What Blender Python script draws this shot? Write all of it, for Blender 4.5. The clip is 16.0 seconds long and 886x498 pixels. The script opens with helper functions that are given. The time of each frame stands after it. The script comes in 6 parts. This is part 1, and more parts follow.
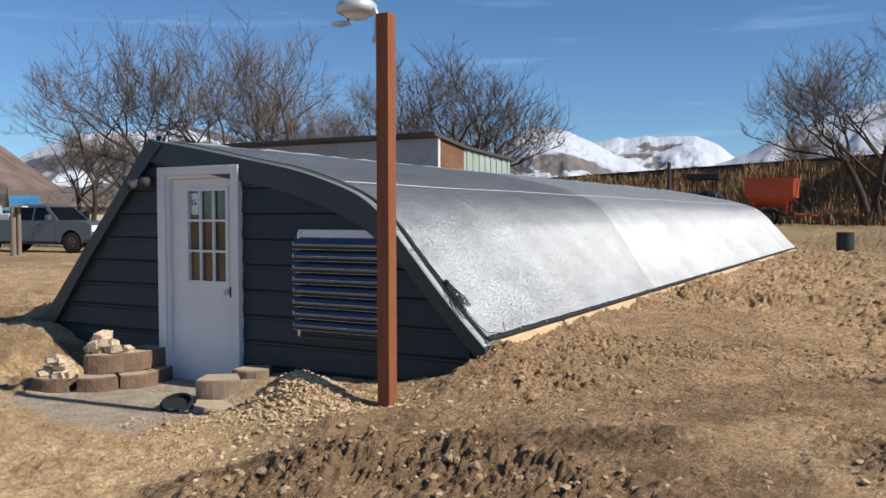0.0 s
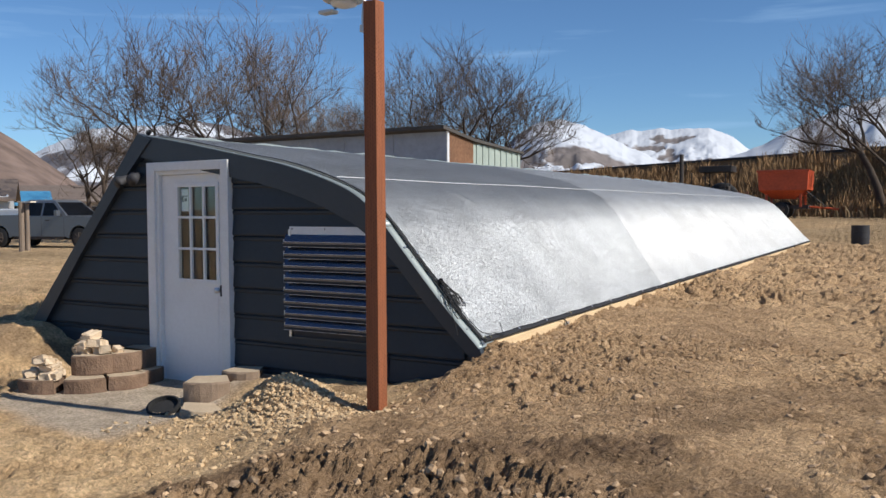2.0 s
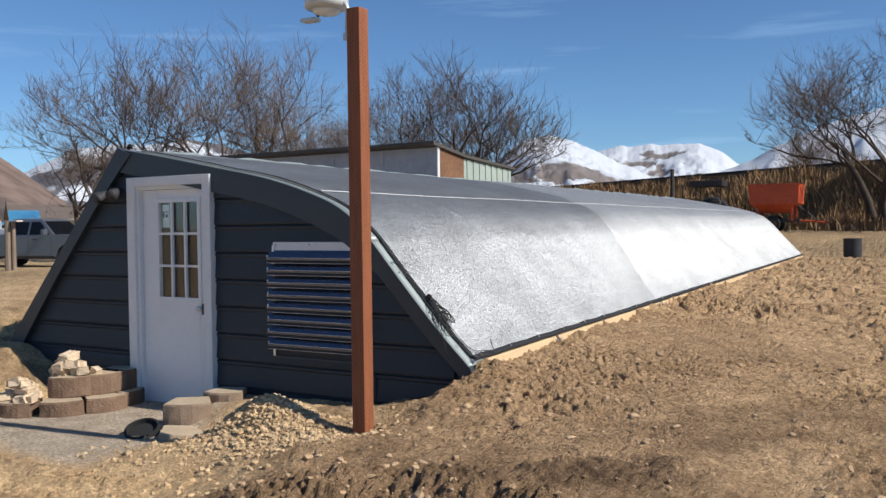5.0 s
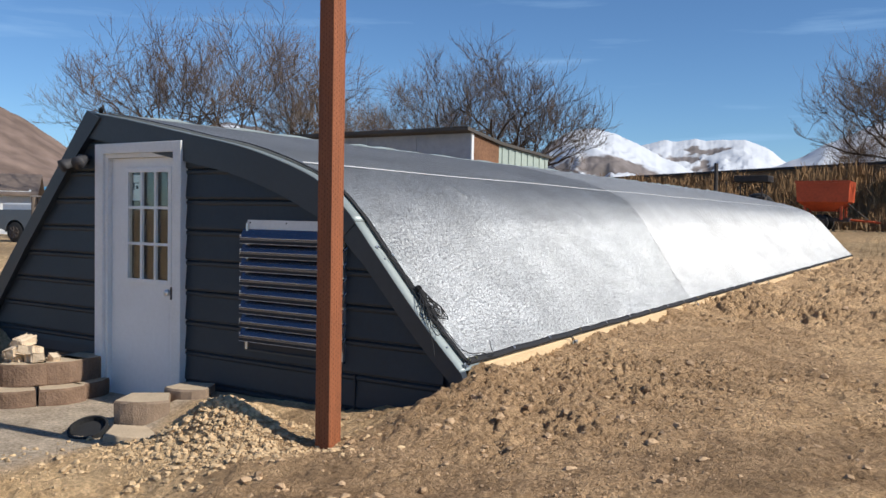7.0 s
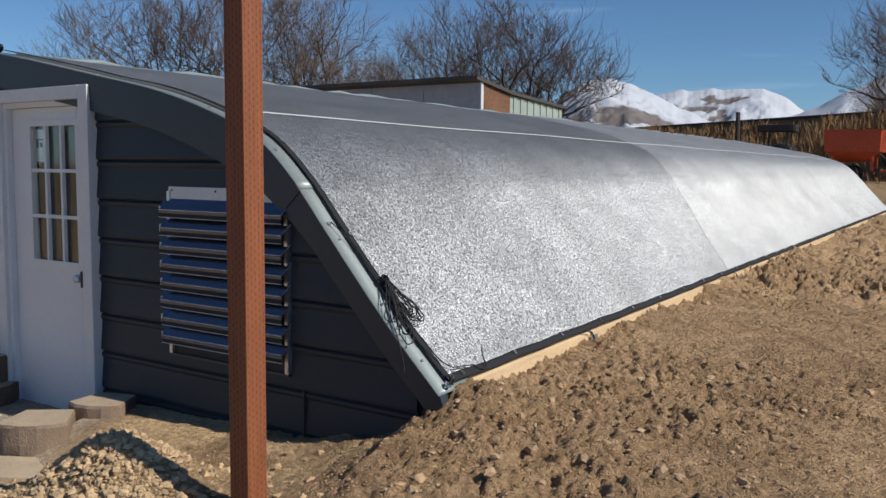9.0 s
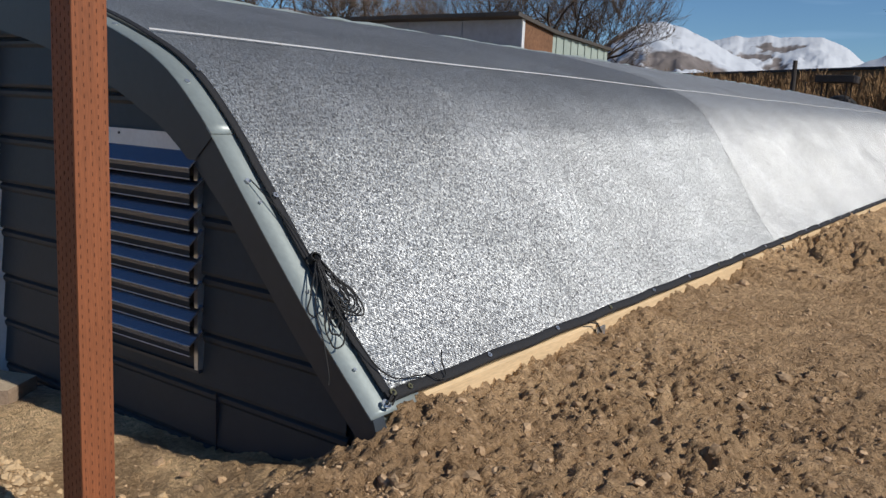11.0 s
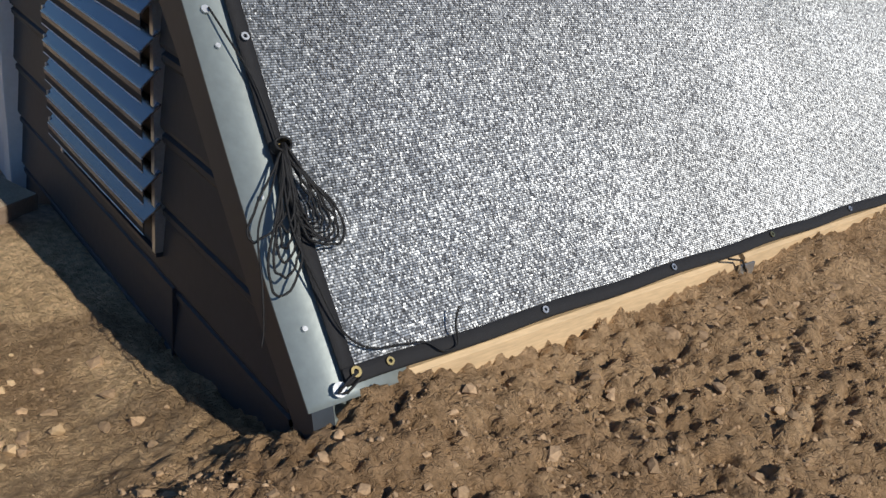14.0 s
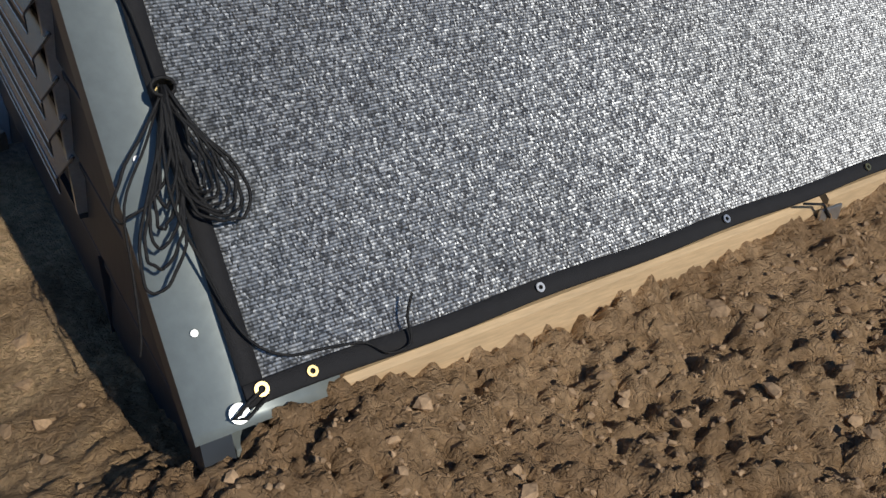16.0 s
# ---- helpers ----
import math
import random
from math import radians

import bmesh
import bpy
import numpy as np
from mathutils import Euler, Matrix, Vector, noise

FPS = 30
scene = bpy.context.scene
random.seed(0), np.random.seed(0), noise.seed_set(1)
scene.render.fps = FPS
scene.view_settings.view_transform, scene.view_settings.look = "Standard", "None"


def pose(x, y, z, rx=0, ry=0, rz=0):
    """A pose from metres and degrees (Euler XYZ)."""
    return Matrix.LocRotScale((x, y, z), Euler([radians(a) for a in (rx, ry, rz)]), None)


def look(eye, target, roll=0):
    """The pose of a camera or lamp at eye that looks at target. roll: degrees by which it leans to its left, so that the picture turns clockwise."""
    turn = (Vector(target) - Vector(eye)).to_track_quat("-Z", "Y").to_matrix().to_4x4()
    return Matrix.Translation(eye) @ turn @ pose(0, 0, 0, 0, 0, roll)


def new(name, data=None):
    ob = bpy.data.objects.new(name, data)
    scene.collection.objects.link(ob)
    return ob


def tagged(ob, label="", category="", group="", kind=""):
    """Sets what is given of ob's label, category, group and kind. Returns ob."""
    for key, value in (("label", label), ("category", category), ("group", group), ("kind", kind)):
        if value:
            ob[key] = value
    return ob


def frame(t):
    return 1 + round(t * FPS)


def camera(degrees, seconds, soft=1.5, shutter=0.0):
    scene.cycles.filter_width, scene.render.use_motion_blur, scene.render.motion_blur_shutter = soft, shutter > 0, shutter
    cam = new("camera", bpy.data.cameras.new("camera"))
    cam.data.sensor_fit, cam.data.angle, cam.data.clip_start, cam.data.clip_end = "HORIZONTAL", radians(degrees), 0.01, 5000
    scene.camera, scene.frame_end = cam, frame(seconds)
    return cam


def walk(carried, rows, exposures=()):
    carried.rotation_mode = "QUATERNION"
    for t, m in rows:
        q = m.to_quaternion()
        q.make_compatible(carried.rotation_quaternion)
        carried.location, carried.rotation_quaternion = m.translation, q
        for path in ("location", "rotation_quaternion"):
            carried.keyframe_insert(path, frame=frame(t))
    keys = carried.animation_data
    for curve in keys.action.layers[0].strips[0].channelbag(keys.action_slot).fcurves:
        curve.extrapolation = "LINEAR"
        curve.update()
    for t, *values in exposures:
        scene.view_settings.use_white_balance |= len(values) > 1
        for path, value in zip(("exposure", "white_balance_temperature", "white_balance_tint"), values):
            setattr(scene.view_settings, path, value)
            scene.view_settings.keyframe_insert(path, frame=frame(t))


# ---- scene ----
cam = camera(54.0, 16.0)
METRES, EYE, TILT, LEAN, TURN = 6.2, 1.47, 0.0, 0.0, 30.4
PATH = [
    (0, (0.18, -0.028, 1.653), (-0.821, 1.701, 1.575), -0.1),
    (0.5, (0.169, 0.054, 1.666), (-0.873, 1.758, 1.572), 1.1),
    (1, (0.164, 0.22, 1.669), (-0.901, 1.911, 1.581), 1.6),
    (1.5, (0.184, 0.263, 1.663), (-0.86, 1.966, 1.563), 0.6),
    (2, (0.176, 0.279, 1.674), (-0.851, 1.993, 1.581), -0.3),
    (2.5, (0.169, 0.268, 1.675), (-0.858, 1.983, 1.601), 0.5),
    (3, (0.153, 0.258, 1.666), (-0.862, 1.979, 1.598), 1.5),
    (5.5, (0.037, 0.625, 1.638), (-0.961, 2.357, 1.589), -1.5),
    (6, (-0.054, 0.835, 1.618), (-1.04, 2.575, 1.576), -2.0),
    (6.5, (-0.089, 1.132, 1.611), (-1.131, 2.838, 1.559), -0.5),
    (7, (-0.145, 1.471, 1.588), (-1.231, 3.148, 1.509), 1.0),
    (7.5, (-0.323, 1.831, 1.604), (-1.399, 3.51, 1.459), 2.0),
    (8, (-0.442, 2.104, 1.645), (-1.503, 3.788, 1.455), 2.0),
    (8.5, (-0.61, 2.515, 1.605), (-1.693, 4.188, 1.439), 1.3),
    (9, (-0.796, 2.834, 1.647), (-1.904, 4.488, 1.46), 0.5),
    (11.5, (-1.189, 4.128, 1.702), (-2.406, 5.669, 1.32), 4.0),
    (12, (-1.298, 4.301, 1.762), (-2.568, 5.778, 1.313), 5.1),
    (12.5, (-1.394, 4.422, 1.751), (-2.674, 5.863, 1.217), 5.6),
    (13, (-1.468, 4.75, 1.751), (-2.78, 6.074, 1.027), 7.1),
    (13.5, (-1.499, 4.976, 1.848), (-2.809, 6.196, 0.956), 7.2),
    (14, (-1.593, 5.178, 1.841), (-2.948, 6.373, 0.982), 8.4),
    (14.5, (-1.73, 5.414, 1.842), (-3.13, 6.581, 1.019), 8.7),
    (15, (-1.8, 5.543, 1.799), (-3.199, 6.685, 0.938), 7.3),
    (15.5, (-1.848, 5.683, 1.79), (-3.234, 6.767, 0.839), 6.7),
    (16, (-1.853, 5.794, 1.752), (-3.241, 6.74, 0.668), 4.1),
]
walk(cam, [(t, look(eye, target, roll)) for t, eye, target, roll in PATH],
     exposures=[(0, 0.12), (3, 0.14), (5.5, 0.18), (7, 0.2), (8, 0.05), (9, -0.2), (11.5, -0.26), (12.5, -0.2), (14, -0.36), (15, -0.72), (16, -0.76)])

# ---- world, sun ----
SUN = Vector((0.77, 0.085, 0.63)).normalized()
world = bpy.data.worlds.new("sky")
scene.world = world
world.use_nodes = True
wn = world.node_tree
sky = wn.nodes.new("ShaderNodeTexSky")
sky.sky_type, sky.sun_disc = "NISHITA", False
sky.sun_elevation = math.asin(SUN.z)
sky.sun_rotation = math.atan2(SUN.x, SUN.y)
sky.altitude, sky.air_density, sky.dust_density, sky.ozone_density = 1500, 1.0, 0.3, 2.5
back = wn.nodes["Background"]
back.inputs["Strength"].default_value = 0.084
# thin cirrus, on the sky's own directions
wco = wn.nodes.new("ShaderNodeTexCoord")
wmap = wn.nodes.new("ShaderNodeMapping")
wmap.inputs["Scale"].default_value = (2.2, 2.2, 26.0)
wmap.inputs["Rotation"].default_value = (0.05, 0.03, 0.2)
wnoise = wn.nodes.new("ShaderNodeTexNoise")
wnoise.inputs["Scale"].default_value, wnoise.inputs["Detail"].default_value = 1.6, 7.0
wnoise.inputs["Roughness"].default_value = 0.55
wramp = wn.nodes.new("ShaderNodeValToRGB")
wramp.color_ramp.elements[0].position, wramp.color_ramp.elements[1].position = 0.56, 0.85
wramp.color_ramp.elements[1].color = (0.5, 0.5, 0.5, 1)
wmix = wn.nodes.new("ShaderNodeMixRGB")
wmix.inputs[2].default_value = (6.5, 7.6, 9.0, 1)
wn.links.new(wco.outputs["Generated"], wmap.inputs["Vector"])
wn.links.new(wmap.outputs[0], wnoise.inputs["Vector"])
wn.links.new(wnoise.outputs[0], wramp.inputs[0])
wn.links.new(wramp.outputs[0], wmix.inputs[0])
wn.links.new(sky.outputs[0], wmix.inputs[1])
# clear mountain air: a deeper blue than the model's
wtint = wn.nodes.new("ShaderNodeMixRGB")
wtint.blend_type = "MULTIPLY"
wtint.inputs[0].default_value = 1.0
wtint.inputs[2].default_value = (0.72, 0.96, 1.18, 1)
wn.links.new(wmix.outputs[0], wtint.inputs[1])
wn.links.new(wtint.outputs[0], back.inputs["Color"])

sun = new("sun", bpy.data.lights.new("sun", "SUN"))
sun.data.energy, sun.data.angle, sun.data.color = 5.0, radians(0.53), (1.0, 0.94, 0.84)
sun.matrix_world = look(SUN * 50, (0, 0, 0))


# ---- materials ----
def material(name, color, rough=0.8, metal=0.0, var=0.25, scale=8.0, bump=0.0, bscale=60.0, color2=None, coords="Object", stretch=(1, 1, 1), spec=0.5, island=0.0, random_ob=0.0):
    """A principled surface with two scales of colour variation and fine relief."""
    m = bpy.data.materials.new(name)
    m.use_nodes = True
    t = m.node_tree
    p = t.nodes["Principled BSDF"]
    p.inputs["Roughness"].default_value, p.inputs["Metallic"].default_value = rough, metal
    p.inputs["Specular IOR Level"].default_value = spec
    co = t.nodes.new("ShaderNodeTexCoord")
    mp = t.nodes.new("ShaderNodeMapping")
    mp.inputs["Scale"].default_value = stretch
    t.links.new(co.outputs[coords], mp.inputs["Vector"])
    n1, n2 = t.nodes.new("ShaderNodeTexNoise"), t.nodes.new("ShaderNodeTexNoise")
    n1.inputs["Scale"].default_value, n1.inputs["Detail"].default_value = scale, 5
    n2.inputs["Scale"].default_value, n2.inputs["Detail"].default_value = scale * 9, 4
    for n in (n1, n2):
        t.links.new(mp.outputs[0], n.inputs["Vector"])
    add = t.nodes.new("ShaderNodeMath")
    add.operation = "MULTIPLY_ADD"
    add.inputs[1].default_value = 0.5
    half = t.nodes.new("ShaderNodeMath")
    half.operation = "MULTIPLY"
    half.inputs[1].default_value = 0.5
    t.links.new(n2.outputs[0], half.inputs[0])
    t.links.new(n1.outputs[0], add.inputs[0])
    t.links.new(half.outputs[0], add.inputs[2])
    val = add.outputs[0]
    ramp = t.nodes.new("ShaderNodeValToRGB")
    ramp.color_ramp.elements[0].position, ramp.color_ramp.elements[1].position = 0.3, 0.7
    c2 = color2 or tuple(min(1, c * (1 + var)) for c in color)
    c1 = tuple(c * (1 - var) for c in color) if color2 is None else color
    ramp.color_ramp.elements[0].color, ramp.color_ramp.elements[1].color = (*c1, 1), (*c2, 1)
    t.links.new(val, ramp.inputs[0])
    out = ramp.outputs[0]
    if island or random_ob:
        hsv = t.nodes.new("ShaderNodeHueSaturation")
        mr = t.nodes.new("ShaderNodeMapRange")
        a = island or random_ob
        mr.inputs["To Min"].default_value, mr.inputs["To Max"].default_value = 1 - a, 1 + a
        if island:
            g = t.nodes.new("ShaderNodeNewGeometry")
            t.links.new(g.outputs["Random Per Island"], mr.inputs[0])
        else:
            g = t.nodes.new("ShaderNodeObjectInfo")
            t.links.new(g.outputs["Random"], mr.inputs[0])
        t.links.new(mr.outputs[0], hsv.inputs["Value"])
        t.links.new(out, hsv.inputs["Color"])
        out = hsv.outputs[0]
    t.links.new(out, p.inputs["Base Color"])
    if bump:
        b = t.nodes.new("ShaderNodeBump")
        b.inputs["Strength"].default_value, b.inputs["Distance"].default_value = bump, 0.01
        nb = t.nodes.new("ShaderNodeTexNoise")
        nb.inputs["Scale"].default_value, nb.inputs["Detail"].default_value = bscale, 6
        t.links.new(mp.outputs[0], nb.inputs["Vector"])
        t.links.new(nb.outputs[0], b.inputs["Height"])
        t.links.new(b.outputs[0], p.inputs["Normal"])
    return m


def ground_material():
    m = bpy.data.materials.new("soil")
    m.use_nodes = True
    t = m.node_tree
    N, L = t.nodes.new, t.links.new
    p = t.nodes["Principled BSDF"]
    p.inputs["Roughness"].default_value, p.inputs["Specular IOR Level"].default_value = 0.95, 0.15
    co = N("ShaderNodeTexCoord")

    def tex(scale, detail=6, rough=0.6):
        n = N("ShaderNodeTexNoise")
        n.inputs["Scale"].default_value, n.inputs["Detail"].default_value, n.inputs["Roughness"].default_value = scale, detail, rough
        L(co.outputs["Object"], n.inputs["Vector"])
        return n.outputs[0]

    def ramp(f, a, b, ca, cb):
        r = N("ShaderNodeValToRGB")
        r.color_ramp.elements[0].position, r.color_ramp.elements[1].position = a, b
        r.color_ramp.elements[0].color, r.color_ramp.elements[1].color = (*ca, 1), (*cb, 1)
        L(f, r.inputs[0])
        return r.outputs[0]

    def mix(f, a, b, mode="MIX"):
        x = N("ShaderNodeMixRGB")
        x.blend_type = mode
        if isinstance(f, float):
            x.inputs[0].default_value = f
        else:
            L(f, x.inputs[0])
        L(a, x.inputs[1])
        L(b, x.inputs[2])
        return x.outputs[0]

    def attr(name):
        a = N("ShaderNodeAttribute")
        a.attribute_name = name
        return a.outputs["Fac"]

    clay = ramp(tex(1.3), 0.3, 0.7, SOIL_A, SOIL_B)
    fine = ramp(tex(35, 5), 0.3, 0.7, (0.62, 0.6, 0.57), (1.28, 1.28, 1.28))
    blotch = ramp(tex(4.5, 5), 0.35, 0.65, (0.84, 0.82, 0.80), (1.16, 1.16, 1.16))
    sand = ramp(tex(2.2), 0.3, 0.7, SAND_A, SAND_B)
    grey = ramp(tex(6), 0.3, 0.7, (0.50, 0.41, 0.315), (0.62, 0.52, 0.405))
    grass = ramp(tex(0.5, 8), 0.3, 0.7, (0.27, 0.19, 0.11), (0.44, 0.325, 0.195))
    damp = ramp(tex(3), 0.3, 0.7, (0.15, 0.098, 0.06), (0.31, 0.205, 0.125))
    c = mix(attr("sand"), clay, sand)
    c = mix(attr("damp"), c, damp)
    c = mix(attr("patio"), c, grey)
    c = mix(attr("far"), c, grass)
    c = mix(1.0, c, fine, "MULTIPLY")
    c = mix(1.0, c, blotch, "MULTIPLY")
    L(c, p.inputs["Base Color"])
    v = N("ShaderNodeTexVoronoi")
    v.feature = "DISTANCE_TO_EDGE"
    v.inputs["Scale"].default_value = 44
    warp = mix(0.12, co.outputs["Object"], tex(9))
    L(warp, v.inputs["Vector"])
    crack = N("ShaderNodeMapRange")
    crack.inputs[2].default_value = 0.12
    L(v.outputs["Distance"], crack.inputs[0])
    h = N("ShaderNodeMath")
    h.operation = "MULTIPLY_ADD"
    h.inputs[1].default_value = 1.6
    L(tex(60, 9, 0.75), h.inputs[0])
    hc = N("ShaderNodeMath")
    hc.operation = "MULTIPLY"
    hc.inputs[1].default_value = 0.6
    L(crack.outputs[0], hc.inputs[0])
    L(hc.outputs[0], h.inputs[2])
    b = N("ShaderNodeBump")
    b.inputs["Strength"].default_value, b.inputs["Distance"].default_value = 0.8, 0.024
    L(h.outputs[0], b.inputs["Height"])
    L(b.outputs[0], p.inputs["Normal"])
    return m


def cloth_material(name, light, dark, rough, metal, tilt, sheen, slope):
    """Knitted aluminised shade cloth: rows of small bright strips, each turned its own way, with dark gaps."""
    m = bpy.data.materials.new(name)
    m.use_nodes = True
    t = m.node_tree
    N, L = t.nodes.new, t.links.new
    p = t.nodes["Principled BSDF"]
    uv = N("ShaderNodeUVMap")
    mp = N("ShaderNodeMapping")
    mp.inputs["Scale"].default_value = (270, 140, 1)
    L(uv.outputs[0], mp.inputs["Vector"])
    wob = N("ShaderNodeTexNoise")
    wob.inputs["Scale"].default_value, wob.inputs["Detail"].default_value = 0.55, 3
    L(mp.outputs[0], wob.inputs["Vector"])
    wmx = N("ShaderNodeVectorMath")
    wmx.operation = "MULTIPLY_ADD"
    wmx.inputs[1].default_value = (2.2, 0.8, 0)
    L(wob.outputs["Color"], wmx.inputs[0])
    L(mp.outputs[0], wmx.inputs[2])
    vo = N("ShaderNodeTexVoronoi")
    vo.inputs["Scale"].default_value, vo.inputs["Randomness"].default_value = 1.0, 0.5
    vo.voronoi_dimensions = "2D"
    L(wmx.outputs[0], vo.inputs["Vector"])
    big = N("ShaderNodeTexNoise")
    big.inputs["Scale"].default_value, big.inputs["Detail"].default_value = 1.4, 6
    L(uv.outputs[0], big.inputs["Vector"])
    # colour: bright strips and dark gaps
    sep = N("ShaderNodeSeparateColor")
    L(vo.outputs["Color"], sep.inputs[0])
    r = N("ShaderNodeValToRGB")
    r.color_ramp.elements[0].position, r.color_ramp.elements[1].position = 0.12, 0.72
    r.color_ramp.elements[0].color, r.color_ramp.elements[1].color = (*dark, 1), (*light, 1)
    L(sep.outputs[0], r.inputs[0])
    wav = N("ShaderNodeTexWave")
    wav.bands_direction = "Y"
    wav.inputs["Scale"].default_value, wav.inputs["Distortion"].default_value = 0.314, 1.3
    wav.inputs["Detail"].default_value, wav.inputs["Detail Scale"].default_value = 3, 0.35
    L(mp.outputs[0], wav.inputs["Vector"])
    row = N("ShaderNodeMapRange")
    row.inputs[3].default_value, row.inputs[4].default_value = 0.3, 1.3
    L(wav.outputs["Fac"], row.inputs[0])
    bigr = N("ShaderNodeMapRange")
    bigr.inputs[1].default_value, bigr.inputs[2].default_value = 0.3, 0.7
    bigr.inputs[3].default_value, bigr.inputs[4].default_value = 0.8, 1.12
    L(big.outputs[0], bigr.inputs[0])
    mul = N("ShaderNodeMath")
    mul.operation = "MULTIPLY"
    L(row.outputs[0], mul.inputs[0])
    L(bigr.outputs[0], mul.inputs[1])
    sc = N("ShaderNodeVectorMath")
    sc.operation = "SCALE"
    L(r.outputs[0], sc.inputs[0])
    L(mul.outputs[0], sc.inputs["Scale"])
    L(sc.outputs[0], p.inputs["Base Color"])
    p.inputs["Sheen Weight"].default_value, p.inputs["Sheen Roughness"].default_value = sheen, 0.35
    p.inputs["Metallic"].default_value = metal
    p.inputs["Roughness"].default_value = rough
    # each strip tilted its own way
    sub = N("ShaderNodeVectorMath")
    sub.operation = "SUBTRACT"
    sub.inputs[1].default_value = (0.5, 0.5, 0.5)
    L(vo.outputs["Color"], sub.inputs[0])
    s2 = N("ShaderNodeVectorMath")
    s2.operation = "MULTIPLY"
    s2.inputs[1].default_value = tilt
    L(sub.outputs[0], s2.inputs[0])
    geo = N("ShaderNodeNewGeometry")
    lean = N("ShaderNodeVectorMath")
    lean.inputs[1].default_value = (0.0, slope, 0.0)     # the strips lie tilted in the knit
    L(geo.outputs["Normal"], lean.inputs[0])
    ad = N("ShaderNodeVectorMath")
    L(lean.outputs[0], ad.inputs[0])
    L(s2.outputs[0], ad.inputs[1])
    nm = N("ShaderNodeVectorMath")
    nm.operation = "NORMALIZE"
    L(ad.outputs[0], nm.inputs[0])
    L(nm.outputs[0], p.inputs["Normal"])
    # the knit lets part of the light through
    tr = N("ShaderNodeBsdfTranslucent")
    tr.inputs[0].default_value = (0.9, 0.9, 0.88, 1)
    ms = N("ShaderNodeMixShader")
    ms.inputs[0].default_value = 0.22
    L(p.outputs[0], ms.inputs[1])
    L(tr.outputs[0], ms.inputs[2])
    L(ms.outputs[0], t.nodes["Material Output"].inputs[0])
    return m


def snow_material(name, rock, snow_from, snow_to, scale):
    """Rock and dry brush with snow lying where it has not melted."""
    m = bpy.data.materials.new(name)
    m.use_nodes = True
    t = m.node_tree
    N, L = t.nodes.new, t.links.new
    p = t.nodes["Principled BSDF"]
    p.inputs["Roughness"].default_value, p.inputs["Specular IOR Level"].default_value = 0.9, 0.1
    at = N("ShaderNodeAttribute")
    at.attribute_name = "snow"
    co = N("ShaderNodeTexCoord")
    n = N("ShaderNodeTexNoise")
    n.inputs["Scale"].default_value, n.inputs["Detail"].default_value, n.inputs["Roughness"].default_value = scale, 10, 0.65
    L(co.outputs["Object"], n.inputs["Vector"])
    a = N("ShaderNodeMath")
    a.operation = "ADD"
    L(at.outputs["Fac"], a.inputs[0])
    L(n.outputs[0], a.inputs[1])
    mr = N("ShaderNodeMapRange")
    mr.inputs[1].default_value, mr.inputs[2].default_value = snow_from, snow_to
    L(a.outputs[0], mr.inputs[0])
    r = N("ShaderNodeValToRGB")
    r.color_ramp.elements[0].position, r.color_ramp.elements[1].position = 0.35, 0.65
    r.color_ramp.elements[0].color = (*[c * 0.75 for c in rock], 1)
    r.color_ramp.elements[1].color = (*[c * 1.25 for c in rock], 1)
    n2 = N("ShaderNodeTexNoise")
    n2.inputs["Scale"].default_value, n2.inputs["Detail"].default_value = scale * 4, 8
    L(co.outputs["Object"], n2.inputs["Vector"])
    L(n2.outputs[0], r.inputs[0])
    x = N("ShaderNodeMixRGB")
    x.inputs[2].default_value = (0.50, 0.53, 0.58, 1)
    L(mr.outputs[0], x.inputs[0])
    L(r.outputs[0], x.inputs[1])
    L(x.outputs[0], p.inputs["Base Color"])
    return m


SOIL_A, SOIL_B = (0.485, 0.318, 0.178), (0.64, 0.44, 0.257)
SAND_A, SAND_B = (0.60, 0.41, 0.23), (0.73, 0.53, 0.315)
M_soil = ground_material()
M_clod = material("clod", (0.43, 0.295, 0.18), 0.95, var=0.3, scale=12, bump=0.6, bscale=70, spec=0.15, island=0.25)
M_rubble = material("rubble", (0.50, 0.36, 0.215), 0.95, var=0.2, scale=14, bump=0.5, bscale=80, spec=0.15, island=0.2)
M_siding = material("siding_paint", (0.028, 0.036, 0.046), 0.5, var=0.12, scale=3, bump=0.08, bscale=30, spec=0.3, random_ob=0.06)
M_fascia = material("fascia_paint", (0.030, 0.038, 0.048), 0.46, var=0.12, scale=3, bump=0.06, bscale=25)
M_trim = material("trim_metal", (0.26, 0.30, 0.30), 0.42, metal=0.25, var=0.12, scale=5, bump=0.05, bscale=40)
M_door = material("door_paint", (0.72, 0.74, 0.76), 0.4, var=0.05, scale=3, bump=0.04, bscale=40)
M_doortrim = material("trim_paint", (0.70, 0.71, 0.71), 0.5, var=0.08, scale=6, bump=0.05, bscale=50)
M_black = material("black_webbing", (0.012, 0.012, 0.014), 0.75, var=0.3, scale=40, bump=0.4, bscale=400)
M_rope = material("black_cord", (0.009, 0.009, 0.010), 0.6, var=0.3, scale=60, bump=0.4, bscale=500)
M_brass = material("brass", (0.75, 0.58, 0.25), 0.3, metal=1.0, var=0.15, scale=80)
M_steel = material("galvanised_steel", (0.62, 0.64, 0.66), 0.38, metal=0.9, var=0.15, scale=14, bump=0.05)
# lip's dark tone and slat's blue put ground and sky reflections into colour
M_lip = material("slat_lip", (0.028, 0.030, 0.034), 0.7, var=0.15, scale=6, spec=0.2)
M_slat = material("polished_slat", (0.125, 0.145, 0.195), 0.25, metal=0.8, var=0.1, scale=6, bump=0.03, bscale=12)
M_pine = material("pine_board", (0.62, 0.45, 0.265), 0.6, var=0.22, scale=3, bump=0.15, bscale=30, stretch=(6, 0.6, 6))
